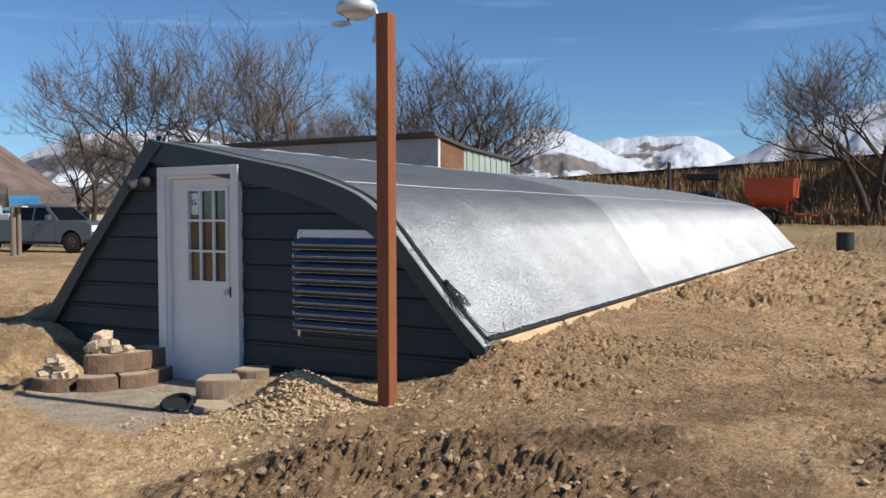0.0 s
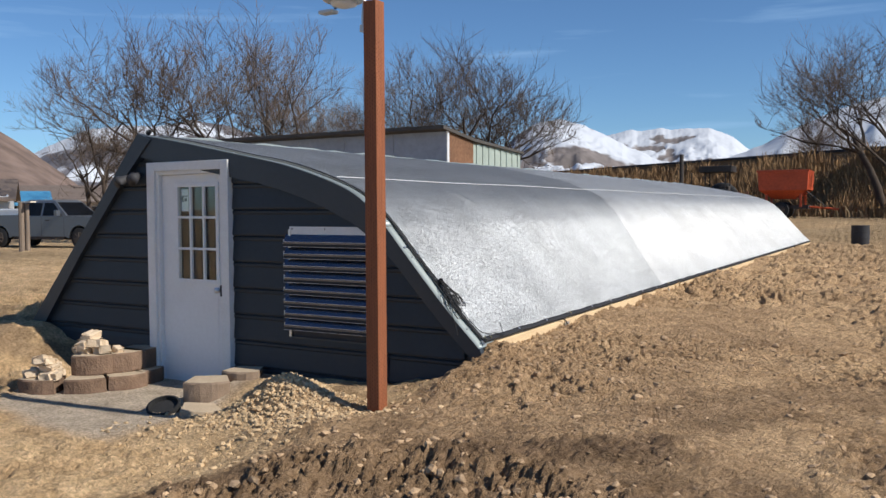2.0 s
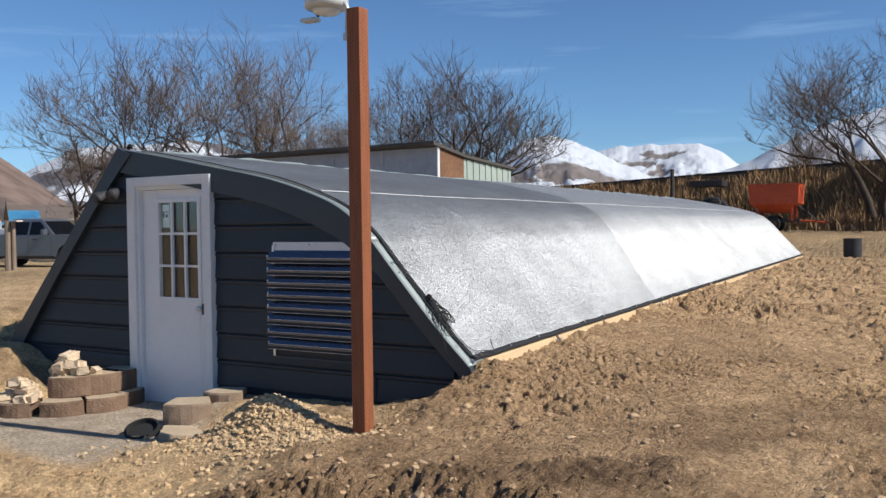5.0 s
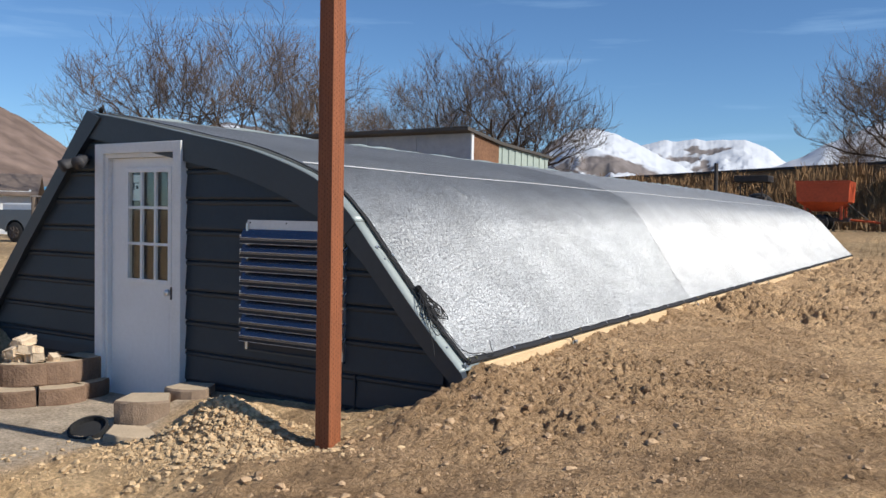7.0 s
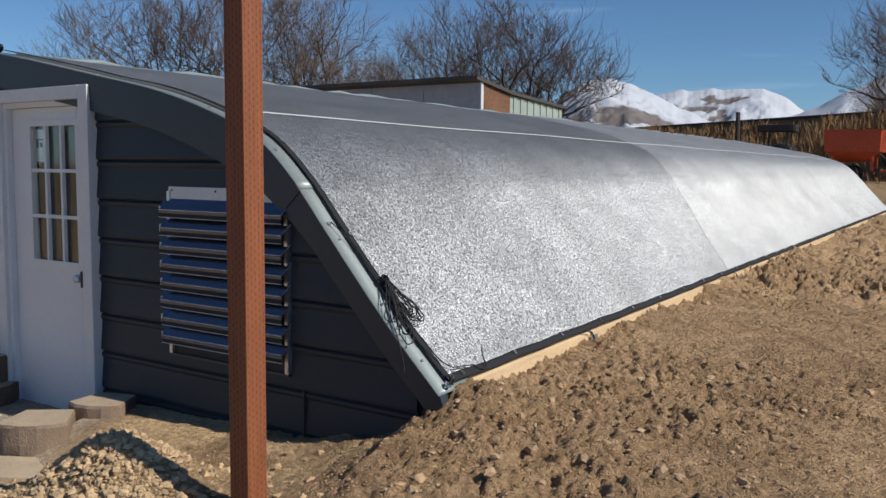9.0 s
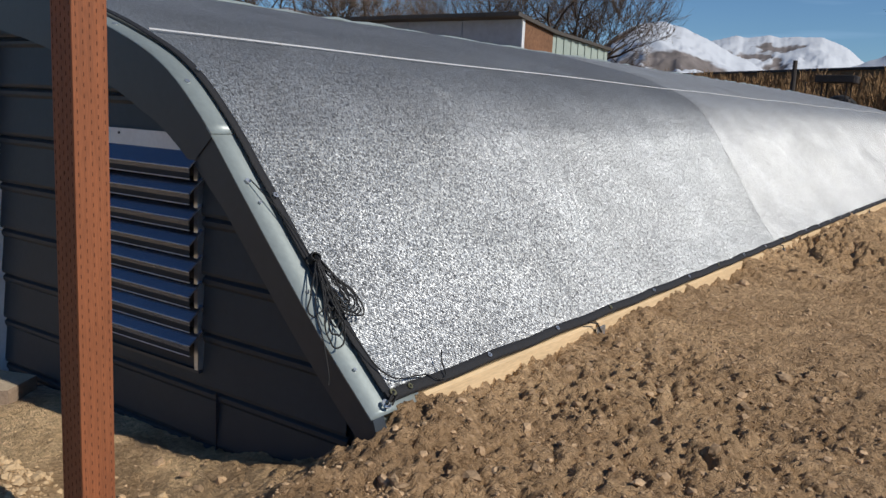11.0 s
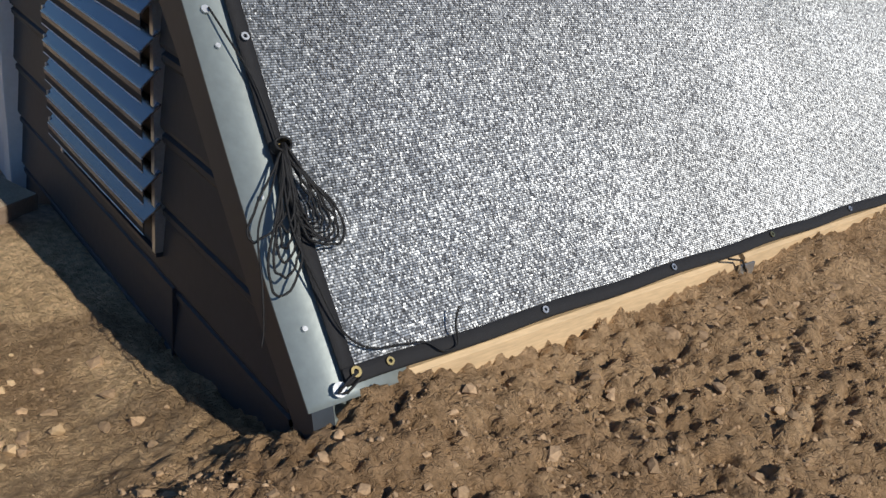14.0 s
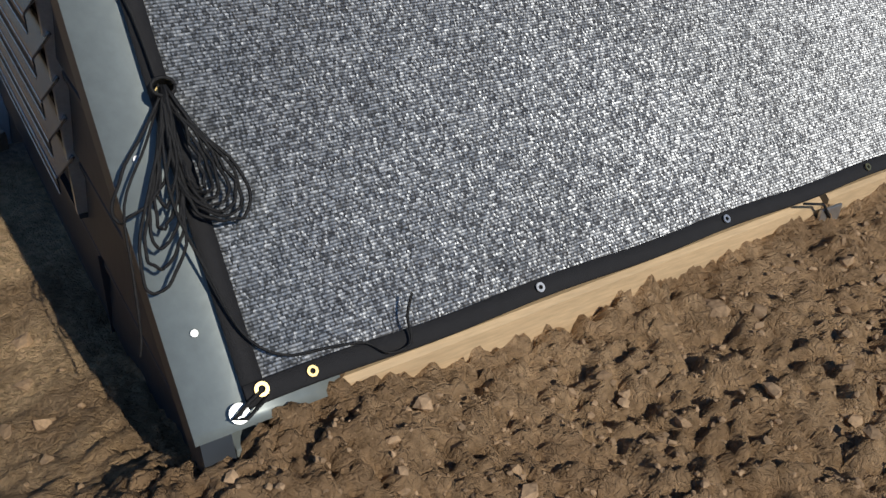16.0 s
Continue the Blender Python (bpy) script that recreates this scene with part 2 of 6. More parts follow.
M_post = material("stained_post", (0.25, 0.08, 0.03), 0.7, var=0.3, scale=5, bump=0.35, bscale=45, stretch=(7, 7, 0.5))
M_incise = material("incision", (0.10, 0.03, 0.012), 0.9, var=0.2, scale=20)
# block faces coloured darker for front shade, tops paler for dust and sun
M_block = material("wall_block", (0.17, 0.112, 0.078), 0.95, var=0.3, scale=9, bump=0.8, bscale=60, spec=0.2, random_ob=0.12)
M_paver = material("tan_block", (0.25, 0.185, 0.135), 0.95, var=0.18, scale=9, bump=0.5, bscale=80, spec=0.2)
M_lit_dusty = material("lit_dusty_top", (0.44, 0.35, 0.25), 0.95, var=0.2, scale=9, bump=0.5, bscale=80, spec=0.2)
M_chunk = material("broken_brick", (0.58, 0.46, 0.33), 0.95, var=0.2, scale=10, bump=0.5, bscale=60, spec=0.2, random_ob=0.15)
M_bark = material("bark", (0.075, 0.058, 0.047), 0.95, var=0.35, scale=2, bump=0.6, bscale=12, spec=0.1)
M_twig = material("twig", (0.18, 0.135, 0.105), 0.9, var=0.3, scale=0.5, spec=0.1)
M_reed = material("dry_reed", (0.27, 0.17, 0.09), 0.95, var=0.3, scale=0.8, spec=0.1, island=0.2)
M_reeddark = material("dry_brush", (0.20, 0.14, 0.085), 0.95, var=0.4, scale=0.8, spec=0.1)
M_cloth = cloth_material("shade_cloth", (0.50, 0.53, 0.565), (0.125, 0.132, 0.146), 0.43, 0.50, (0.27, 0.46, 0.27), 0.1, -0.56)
# far sheet: its stronger glare is put into a lighter base colour
M_cloth2 = cloth_material("shade_cloth_glare", (0.68, 0.70, 0.72), (0.40, 0.415, 0.43), 0.44, 0.45, (0.3, 0.5, 0.3), 0.7, -0.48)
M_seam = material("white_cord", (0.55, 0.56, 0.58), 0.6, var=0.1)
M_film = material("roof_film", (0.7, 0.72, 0.72), 0.5, var=0.1)
M_inside = material("inner_lining", (0.80, 0.76, 0.68), 0.8, var=0.15, scale=1)
M_snow = snow_material("snow_mountain", (0.17, 0.15, 0.145), 0.94, 1.06, 0.004)
M_snow2 = snow_material("snow_ridge", (0.13, 0.125, 0.14), 0.86, 0.98, 0.004)
M_hill = snow_material("brown_hill", (0.17, 0.125, 0.105), 2.0, 2.4, 0.01)
M_white = material("white_metal", (0.62, 0.64, 0.66), 0.5, var=0.12, scale=0.4, bump=0.03)
M_shedwall = material("shed_cladding", (0.33, 0.36, 0.41), 0.6, var=0.16, scale=0.5, bump=0.05)
M_rust = material("rusty_panel", (0.17, 0.085, 0.045), 0.85, var=0.45, scale=0.9, bump=0.2)
M_sage = material("sage_panel", (0.34, 0.40, 0.36), 0.55, var=0.12, scale=0.7)
M_roofdark = material("dark_roof", (0.07, 0.062, 0.055), 0.7, var=0.3, scale=1)
M_tyre = material("rubber", (0.015, 0.015, 0.016), 0.8, var=0.3, scale=9)
M_carpaint = material("truck_paint", (0.15, 0.165, 0.19), 0.28, metal=0.5, var=0.04, scale=1)
M_darkglass = material("tinted_glass", (0.012, 0.014, 0.018), 0.06, var=0.1)
M_chrome = material("chrome", (0.75, 0.76, 0.78), 0.15, metal=1.0, var=0.05)
M_lens = material("headlamp_lens", (0.75, 0.78, 0.8), 0.1, var=0.1)
M_red = material("orange_red_paint", (0.48, 0.075, 0.025), 0.55, var=0.25, scale=1.2, bump=0.05)
M_iron = material("old_iron", (0.055, 0.045, 0.04), 0.8, var=0.5, scale=3)
M_oldred = material("faded_red_paint", (0.20, 0.06, 0.045), 0.7, var=0.4, scale=2)
M_blueroof = material("blue_roof", (0.06, 0.24, 0.42), 0.5, var=0.15, scale=0.6)
M_stucco = material("cream_wall", (0.62, 0.55, 0.45), 0.8, var=0.12, scale=0.8)
M_brownroof = material("shingle_roof", (0.15, 0.115, 0.095), 0.9, var=0.3, scale=2)
M_greywood = material("weathered_wood", (0.22, 0.17, 0.13), 0.9, var=0.35, scale=3, bump=0.4, bscale=25, stretch=(6, 6, 0.6))
M_lampwhite = material("lamp_housing", (0.55, 0.57, 0.58), 0.4, metal=0.3, var=0.1)
M_paper = material("paper", (0.82, 0.82, 0.8), 0.7, var=0.03)
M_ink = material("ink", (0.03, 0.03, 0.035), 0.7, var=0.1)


def glass_material():
    m = bpy.data.materials.new("window_glass")
    m.use_nodes = True
    t = m.node_tree
    p = t.nodes["Principled BSDF"]
    p.inputs["Roughness"].default_value, p.inputs["Transmission Weight"].default_value = 0.03, 1.0
    p.inputs["IOR"].default_value = 1.5
    p.inputs["Base Color"].default_value = (0.92, 0.95, 0.94, 1)
    return m


M_glass = glass_material()


# ---- mesh helpers ----
def finish(bm, name, mat, smooth=False):
    me = bpy.data.meshes.new(name)
    bm.normal_update()
    bm.to_mesh(me)
    bm.free()
    me.materials.append(mat)
    if smooth:
        me.shade_smooth()
    return me


def part(name, bm, mat, parent=None, label="", smooth=False):
    ob = new(name, finish(bm, name, mat, smooth) if isinstance(bm, bmesh.types.BMesh) else bm)
    if parent is not None:
        ob.parent = parent
        # parents stand at their own place, meshes are given in world metres
        ob.matrix_parent_inverse = world_of(parent).inverted()
    if label:
        tagged(ob, label)
    return ob


def world_of(ob):
    m = Matrix.LocRotScale(ob.location, ob.rotation_euler, ob.scale)
    return world_of(ob.parent) @ ob.matrix_parent_inverse @ m if ob.parent else m


def thing(name, at, label, category, group="", kind=""):
    ob = new(name)
    ob.location = at
    ob.empty_display_size = 0.2
    return tagged(ob, label, category, group, kind)


def box(bm, x0, x1, y0, y1, z0, z1, bevel=0.0, m=None):
    r = bmesh.ops.create_cube(bm, size=1.0)
    vs = r["verts"]
    for v in vs:
        v.co = Vector((x0 + (v.co.x + 0.5) * (x1 - x0), y0 + (v.co.y + 0.5) * (y1 - y0), z0 + (v.co.z + 0.5) * (z1 - z0)))
    if bevel:
        es = list({e for v in vs for e in v.link_edges})
        out = bmesh.ops.bevel(bm, geom=es, offset=bevel, segments=2, affect="EDGES", profile=0.6)
        vs = list({v for f in out["faces"] for v in f.verts} | {v for v in vs if v.is_valid})
    if m is not None:
        bmesh.ops.transform(bm, matrix=m, verts=[v for v in vs if v.is_valid])
    return bm


def boxed(x0, x1, y0, y1, z0, z1, bevel=0.0, m=None):
    return box(bmesh.new(), x0, x1, y0, y1, z0, z1, bevel, m)


def prism(bm, poly, axis, a, b):
    """A polygon of (p, q) pushed from a to b along an axis: 'y' takes (x, z), 'x' takes (y, z), 'z' takes (x, y)."""
    def at(p, q, s):
        return {"y": (p, s, q), "x": (s, p, q), "z": (p, q, s)}[axis]
    v0 = [bm.verts.new(at(p, q, a)) for p, q in poly]
    v1 = [bm.verts.new(at(p, q, b)) for p, q in poly]
    n = len(poly)
    fs = [bm.faces.new(v0), bm.faces.new(v1[::-1])]
    for i in range(n):
        fs.append(bm.faces.new((v0[i], v1[i], v1[(i + 1) % n], v0[(i + 1) % n])))
    bmesh.ops.recalc_face_normals(bm, faces=fs)
    return bm


def tube(bm, pts, radii, sides=6, cap=True):
    """A tapered round bar through the points."""
    pts = [Vector(p) for p in pts]
    if not isinstance(radii, (list, tuple)):
        radii = [radii] * len(pts)
    rings = []
    ref = Vector((0.3, 0.9, 0.31))
    for i, p in enumerate(pts):
        d = (pts[min(i + 1, len(pts) - 1)] - pts[max(i - 1, 0)]).normalized()
        u = d.cross(ref)
        if u.length < 0.05:
            u = d.cross(Vector((1, 0, 0)))
        u.normalize()
        w = d.cross(u)
        rings.append([bm.verts.new(p + radii[i] * (math.cos(a) * u + math.sin(a) * w)) for a in [2 * math.pi * k / sides for k in range(sides)]])
    for a, b in zip(rings, rings[1:]):
        for k in range(sides):
            bm.faces.new((a[k], a[(k + 1) % sides], b[(k + 1) % sides], b[k]))
    if cap:
        bm.faces.new(rings[0][::-1])
        bm.faces.new(rings[-1])
    return bm


def disc(bm, c, normal, r, depth, sides=16, hole=0.0):
    """A round plate, or a ring if it has a hole."""
    q = Vector(normal).normalized().to_track_quat("Z", "Y").to_matrix()
    c = Vector(c)
    ring = lambda rad, h: [bm.verts.new(c + q @ Vector((rad * math.cos(2 * math.pi * k / sides), rad * math.sin(2 * math.pi * k / sides), h))) for k in range(sides)]
    if hole:
        loops = [ring(r, 0), ring(r, depth), ring(hole, depth), ring(hole, 0)]
        for a, b in zip(loops, loops[1:] + loops[:1]):
            for k in range(sides):
                bm.faces.new((a[k], a[(k + 1) % sides], b[(k + 1) % sides], b[k]))
    else:
        a, b = ring(r, 0), ring(r, depth)
        for k in range(sides):
            bm.faces.new((a[k], a[(k + 1) % sides], b[(k + 1) % sides], b[k]))
        bm.faces.new(a[::-1])
        bm.faces.new(b)
    return bm


def sheet(name, verts, nu, nv, mat, uvs=None, smooth=True):
    """A mesh from a grid of nu x nv places (an array)."""
    i = np.arange(nu * nv).reshape(nu, nv)
    quads = np.stack([i[:-1, :-1], i[1:, :-1], i[1:, 1:], i[:-1, 1:]], -1).reshape(-1, 4)
    me = bpy.data.meshes.new(name)
    me.vertices.add(nu * nv)
    me.vertices.foreach_set("co", np.asarray(verts, dtype=np.float32).ravel())
    me.loops.add(quads.size)
    me.loops.foreach_set("vertex_index", quads.ravel().astype(np.int32))
    me.polygons.add(len(quads))
    me.polygons.foreach_set("loop_start", np.arange(0, quads.size, 4, dtype=np.int32))
    me.update(calc_edges=True)
    if uvs is not None:
        lay = me.uv_layers.new(name="UVMap")
        lay.data.foreach_set("uv", np.asarray(uvs, dtype=np.float32)[quads.ravel()].ravel())
    me.materials.append(mat)
    me.validate()
    if smooth:
        me.shade_smooth()
    return me


# ---- numeric noise ----
def hash2(i, j, seed):
    h = (i.astype(np.int64) * 374761393 + j.astype(np.int64) * 668265263 + seed * 1442695041) & 0x7FFFFFFF
    h = ((h ^ (h >> 13)) * 1274126177) & 0x7FFFFFFF
    return ((h ^ (h >> 16)) & 0xFFFF) / 65535.0


def vnoise(x, y, seed=0):
    i, j = np.floor(x), np.floor(y)
    u, v = x - i, y - j
    u, v = u * u * (3 - 2 * u), v * v * (3 - 2 * v)
    a, b = hash2(i, j, seed), hash2(i + 1, j, seed)
    c, d = hash2(i, j + 1, seed), hash2(i + 1, j + 1, seed)
    return (a * (1 - u) + b * u) * (1 - v) + (c * (1 - u) + d * u) * v


def fbm(x, y, octaves=4, seed=0, gain=0.5):
    s, a, t = 0.0, 1.0, 0.0
    for k in range(octaves):
        s = s + a * vnoise(x * 2 ** k + 17.3 * k, y * 2 ** k - 9.1 * k, seed + k)
        t += a
        a *= gain
    return s / t


def lumps(x, y, cell, seed):
    """Rounded clods, one to a cell, of uneven size: height 0 to 1."""
    gx, gy = x / cell, y / cell
    i, j = np.floor(gx), np.floor(gy)
    best = np.zeros_like(gx)
    for di in (-1, 0, 1):
        for dj in (-1, 0, 1):
            ii, jj = i + di, j + dj
            cx, cy = ii + hash2(ii, jj, seed), jj + hash2(ii, jj, seed + 1)
            r = 0.35 + 0.5 * hash2(ii, jj, seed + 2)
            d2 = ((gx - cx) ** 2 + (gy - cy) ** 2) / (r * r)
            best = np.maximum(best, np.clip(1 - d2, 0, 1) ** 0.45 * r)
    return best


def smooth(e0, e1, v):
    t = np.clip((v - e0) / (e1 - e0), 0, 1)
    return t * t * (3 - 2 * t)


# ---- ground ----
def ground_base(x, y):
    """The lie of the land without clods."""
    field = 0.40 - 0.35 * smooth(-11, -26, x) + 0.12 * smooth(12, 28, y) * smooth(-20, -12, x) + 0.68 * smooth(28, 44, y) * smooth(-30, -12, x)
    high = 0.20 + (field - 0.20) * smooth(1.5, 6.5, y)
    high = np.where(y < 6.5, high, field)
    # bank of soil against the long side of the greenhouse
    edge = -3.0 - 0.034 * (y - 6.12)
    d = x - edge
    high = high + (0.15 + 0.03 * smooth(6.7, 8.2, y) - 0.14 * smooth(11, 28, y)) * np.exp(-np.clip(d, 0, 9) / 0.7) * smooth(5.7, 6.2, y) * (y < 28.3)
    low = 0.03 + 0.10 * smooth(4.0, 1.5, y)
    left = 0.42 * smooth(-7.3, -8.3, x) * smooth(4.0, 5.8, y) + 0.25 * smooth(-8, -14, x)
    low = low + left
    step = smooth(-4.25, -2.9, x + 0.25 * (y - 4.5))
    z = low + (high - low) * step
    z = np.where(y > 6.3, high, z)
    # soil against the front, beside the door
    front = np.interp(x, [-5.6, -5.2, -4.5, -3.88, -3.42, -3.18, -2.95, -2.5, -2.0], [0.02, 0.2, 0.22, 0.24, 0.31, 0.39, 0.5, 0.48, 0.44])
    k = smooth(5.2, 5.75, y) * smooth(6.4, 6.12, y) * smooth(-5.7, -5.3, x) * smooth(-2.0, -2.7, x)
    z = z * (1 - k) + front * k
    # mound of rubble between the door and the post
    z = z + 0.36 * np.exp(-((x + 4.18) / 0.44) ** 2 - ((y - 5.2) / 0.26) ** 2) + 0.09 * np.exp(-((x + 4.1) / 0.75) ** 2 - ((y - 4.75) / 0.32) ** 2)
    z = z - 0.09 * np.exp(-((x + 3.3) / 0.34) ** 2 - ((y - 5.2) / 0.34) ** 2)
    z = z - 0.06 * np.exp(-((x + 3.8) / 0.5) ** 2 - ((y - 5.66) / 0.2) ** 2)
    # soil heaped on the corner of the base board
    z = z + 0.05 * np.exp(-((x + 2.86) / 0.2) ** 2 - ((y - 6.25) / 0.3) ** 2)
    # turned-over ridge of darker clods
    z = z + 0.07 * clod_ridge(x, y)
    # sunk floor under the greenhouse
    inside = smooth(-8.1, -7.9, x) * smooth(-3.12, -3.3, x - edge - 3.0) * (y > 6.25) * (y < 27.8)
    z = z * (1 - inside)
    roll = 0.10 * (fbm(x * 0.35, y * 0.35, 3, 5) - 0.5)
    return z + roll * smooth(3, 7, np.hypot(x + 5.0, y - 5.5)) * smooth(0.0, 1.2, np.abs(d))


def clod_ridge(x, y):
    """1 along a spoil ridge that crosses the yard, 0 away from it."""
    ax, ay, bx, by = -3.3, 3.4, -1.2, 4.75
    t = np.clip(((x - ax) * (bx - ax) + (y - ay) * (by - ay)) / ((bx - ax) ** 2 + (by - ay) ** 2), 0, 1)
    d = np.hypot(x - ax - t * (bx - ax), y - ay - t * (by - ay))
    return np.exp(-(d / 0.38) ** 2)


def ground_masks(x, y):
    wob = 0.5 * (fbm(x * 1.2, y * 1.2, 4, 40) - 0.5)
    step = smooth(-4.0, -3.3, x + 0.25 * (y - 4.5) + wob)
    patio = smooth(-7.2, -6.9, x + wob) * smooth(-4.85, -5.2, x + wob * 0.6) * smooth(4.25, 4.6, y + 0.12 * (x + 6) + wob * 0.6) * (y < 6.4)
    sand = (1 - step) * (1 - patio) * (y < 6.6)
    sand = np.maximum(sand, smooth(-7, -8, x) * 0.8)
    mound = np.exp(-((x + 4.4) / 0.7) ** 2 - ((y - 5.1) / 0.4) ** 2)
    sand = np.clip(np.maximum(sand, mound), 0, 1)
    sand = np.maximum(sand, 0.85 * smooth(5.1, 5.5, y) * smooth(6.4, 6.2, y) * smooth(-2.9, -3.4, x) * (1 - patio))
    damp = 0.7 * smooth(0.54, 0.72, fbm(x * 0.9, y * 0.9, 4, 77)) * step * smooth(9, 5, y)
    turned = smooth(0.3, 0.62, fbm(x * 1.6, y * 1.6, 4, 58))
    damp = np.maximum(damp, step * smooth(6.6, 4.3, y - 0.12 * (x + 2)) * smooth(6.0, 2.0, x) * (0.15 + 0.6 * turned))
    damp = np.maximum(damp, 0.3 * step * smooth(0.5, 0.68, fbm(x * 0.45, y * 0.3, 4, 151)) * smooth(40, 8, y))
    damp = np.maximum(damp, clod_ridge(x, y) * smooth(0.35, 0.55, fbm(x * 2.5, y * 2.5, 4, 66)))
    damp = np.maximum(damp, 0.5 * smooth(0.52, 0.66, fbm(x * 2.2, y * 2.2, 3, 70)) * smooth(5.3, 5.7, y) * smooth(6.5, 6.2, y) * smooth(-5.2, -4.8, x) * smooth(-2.6, -3.2, x))
    damp = np.maximum(damp, 0.6 * smooth(-7.0, -7.4, x) * smooth(4.2, 5.0, y) * smooth(6.6, 6.2, y) * smooth(0.4, 0.6, fbm(x * 3, y * 3, 3, 15)))
    far = smooth(9, 30, np.hypot(x + 3, y - 5)) * (0.5 + 0.5 * smooth(0.4, 0.6, fbm(x * 0.15, y * 0.15, 4, 9)))
    rough = np.clip(step + 0.0, 0, 1) * (1 - 0.9 * patio)
    rough = np.maximum(rough, np.maximum(0.75, 0.9 * mound) * (1 - patio))
    rough = np.maximum(rough, 1.1 * smooth(-7.0, -7.5, x))
    rough = rough * (1 + 0.8 * clod_ridge(x, y))
    rough = rough * (1 - 0.6 * smooth(5.1, 5.5, y) * smooth(6.3, 6.1, y) * smooth(-2.9, -3.3, x))
    return patio, sand, damp, far, rough


def ground_height(x, y):
    x, y = np.asarray(x, dtype=float), np.asarray(y, dtype=float)
    z = ground_base(x, y)
    patio, sand, damp, far, rough = ground_masks(x, y)
    near = smooth(48, 22, np.hypot(x + 2, y - 5))
    fade = 0.45 + 0.7 * smooth(0.35, 0.65, fbm(x * 0.8, y * 0.8, 3, 31))
    close = smooth(11, 6.5, np.hypot(x + 2.5, y - 5.5))
    wx, wy = x + 0.12 * (fbm(x * 6, y * 6, 3, 3) - 0.5), y + 0.12 * (fbm(x * 6, y * 6, 3, 4) - 0.5)
    c = 0.16 * (fbm(x * 1.3, y * 1.3, 3, 141) - 0.5) * smooth(6.5, 9, y) + 0.09 * (fbm(x * 3.1, y * 3.1, 4, 143, 0.6) - 0.5)
    open_field = 2.0 - 1.6 * smooth(5.5, 2.5, np.hypot(x + 2.4, y - 6.3))
    c = c + open_field * (0.05 * (lumps(wx, wy, 0.31, 11) - 0.3) * fbm(x * 1.1, y * 1.1, 3, 145) + 0.05 * (lumps(wx, wy, 0.14, 21) - 0.3) * (0.2 + 1.6 * fbm(x * 1.7, y * 1.7, 3, 121)))
    c = c + (0.45 + 0.55 * close) * 0.026 * open_field * (lumps(wx, wy, 0.07, 25) - 0.3) * (0.3 + 1.4 * fbm(x * 2.7, y * 2.7, 3, 101)) + close * 0.027 * (lumps(wx, wy, 0.042, 28) - 0.3) * (0.4 + 1.4 * fbm(x * 3.7, y * 3.7, 3, 111)) + close * 0.022 * (lumps(wx, wy, 0.025, 33) - 0.3)
    c = c + (0.5 + 0.5 * close) * 0.075 * (fbm(x * 15, y * 15, 5, 50, 0.72) - 0.5)
    inside = (y > 6.2) & (y < 27.9) & (x > -8.2) & (x < -3.02 - 0.034 * (y - 6.12))
    return z + c * rough * near * fade * np.where(inside, 0.0, 1.0) + 0.012 * (fbm(x * 9, y * 9, 4, 90) - 0.5) * near


def graded(spans, ends, limit):
    out = []
    for a, b, s in spans:
        out += list(np.arange(a, b - s * 0.5, s))
    out.append(spans[-1][1])
    lo, hi = [], []
    s, p = 0.08, out[0]
    while p > -limit:
        s *= 1.11
        p -= s
        lo.append(p)
    s, p = 0.08, out[-1]
    while p < limit:
        s *= 1.11
        p += s
        hi.append(p)
    return np.array(lo[::-1] + out + hi)


def build_ground():
    xs = graded([(-9.0, -5.2, 0.045), (-5.2, -3.4, 0.018), (-3.4, -1.3, 0.011), (-1.3, 0.5, 0.018), (0.5, 3.2, 0.022), (3.2, 6.5, 0.06)], 0, 4500)
    ys = graded([(1.2, 2.6, 0.035), (2.6, 5.4, 0.018), (5.4, 8.0, 0.011), (8.0, 9.0, 0.02), (9.0, 13.0, 0.032), (13.0, 21.0, 0.065), (21.0, 29.0, 0.12)], 0, 4500)
    X, Y = np.meshgrid(xs, ys, indexing="ij")
    Z = ground_height(X, Y)
    me = sheet("ground", np.stack([X, Y, Z], -1), len(xs), len(ys), M_soil)
    patio, sand, damp, far, rough = ground_masks(X, Y)
    for name, a in (("patio", patio), ("sand", sand), ("damp", damp), ("far", far)):
        me.attributes.new(name, "FLOAT", "POINT").data.foreach_set("value", np.asarray(a, dtype=np.float32).ravel())
    tagged(new("ground", me), "bare tan soil, trampled and full of clods, with dry grass beyond", "ground", kind="structure")


build_ground()


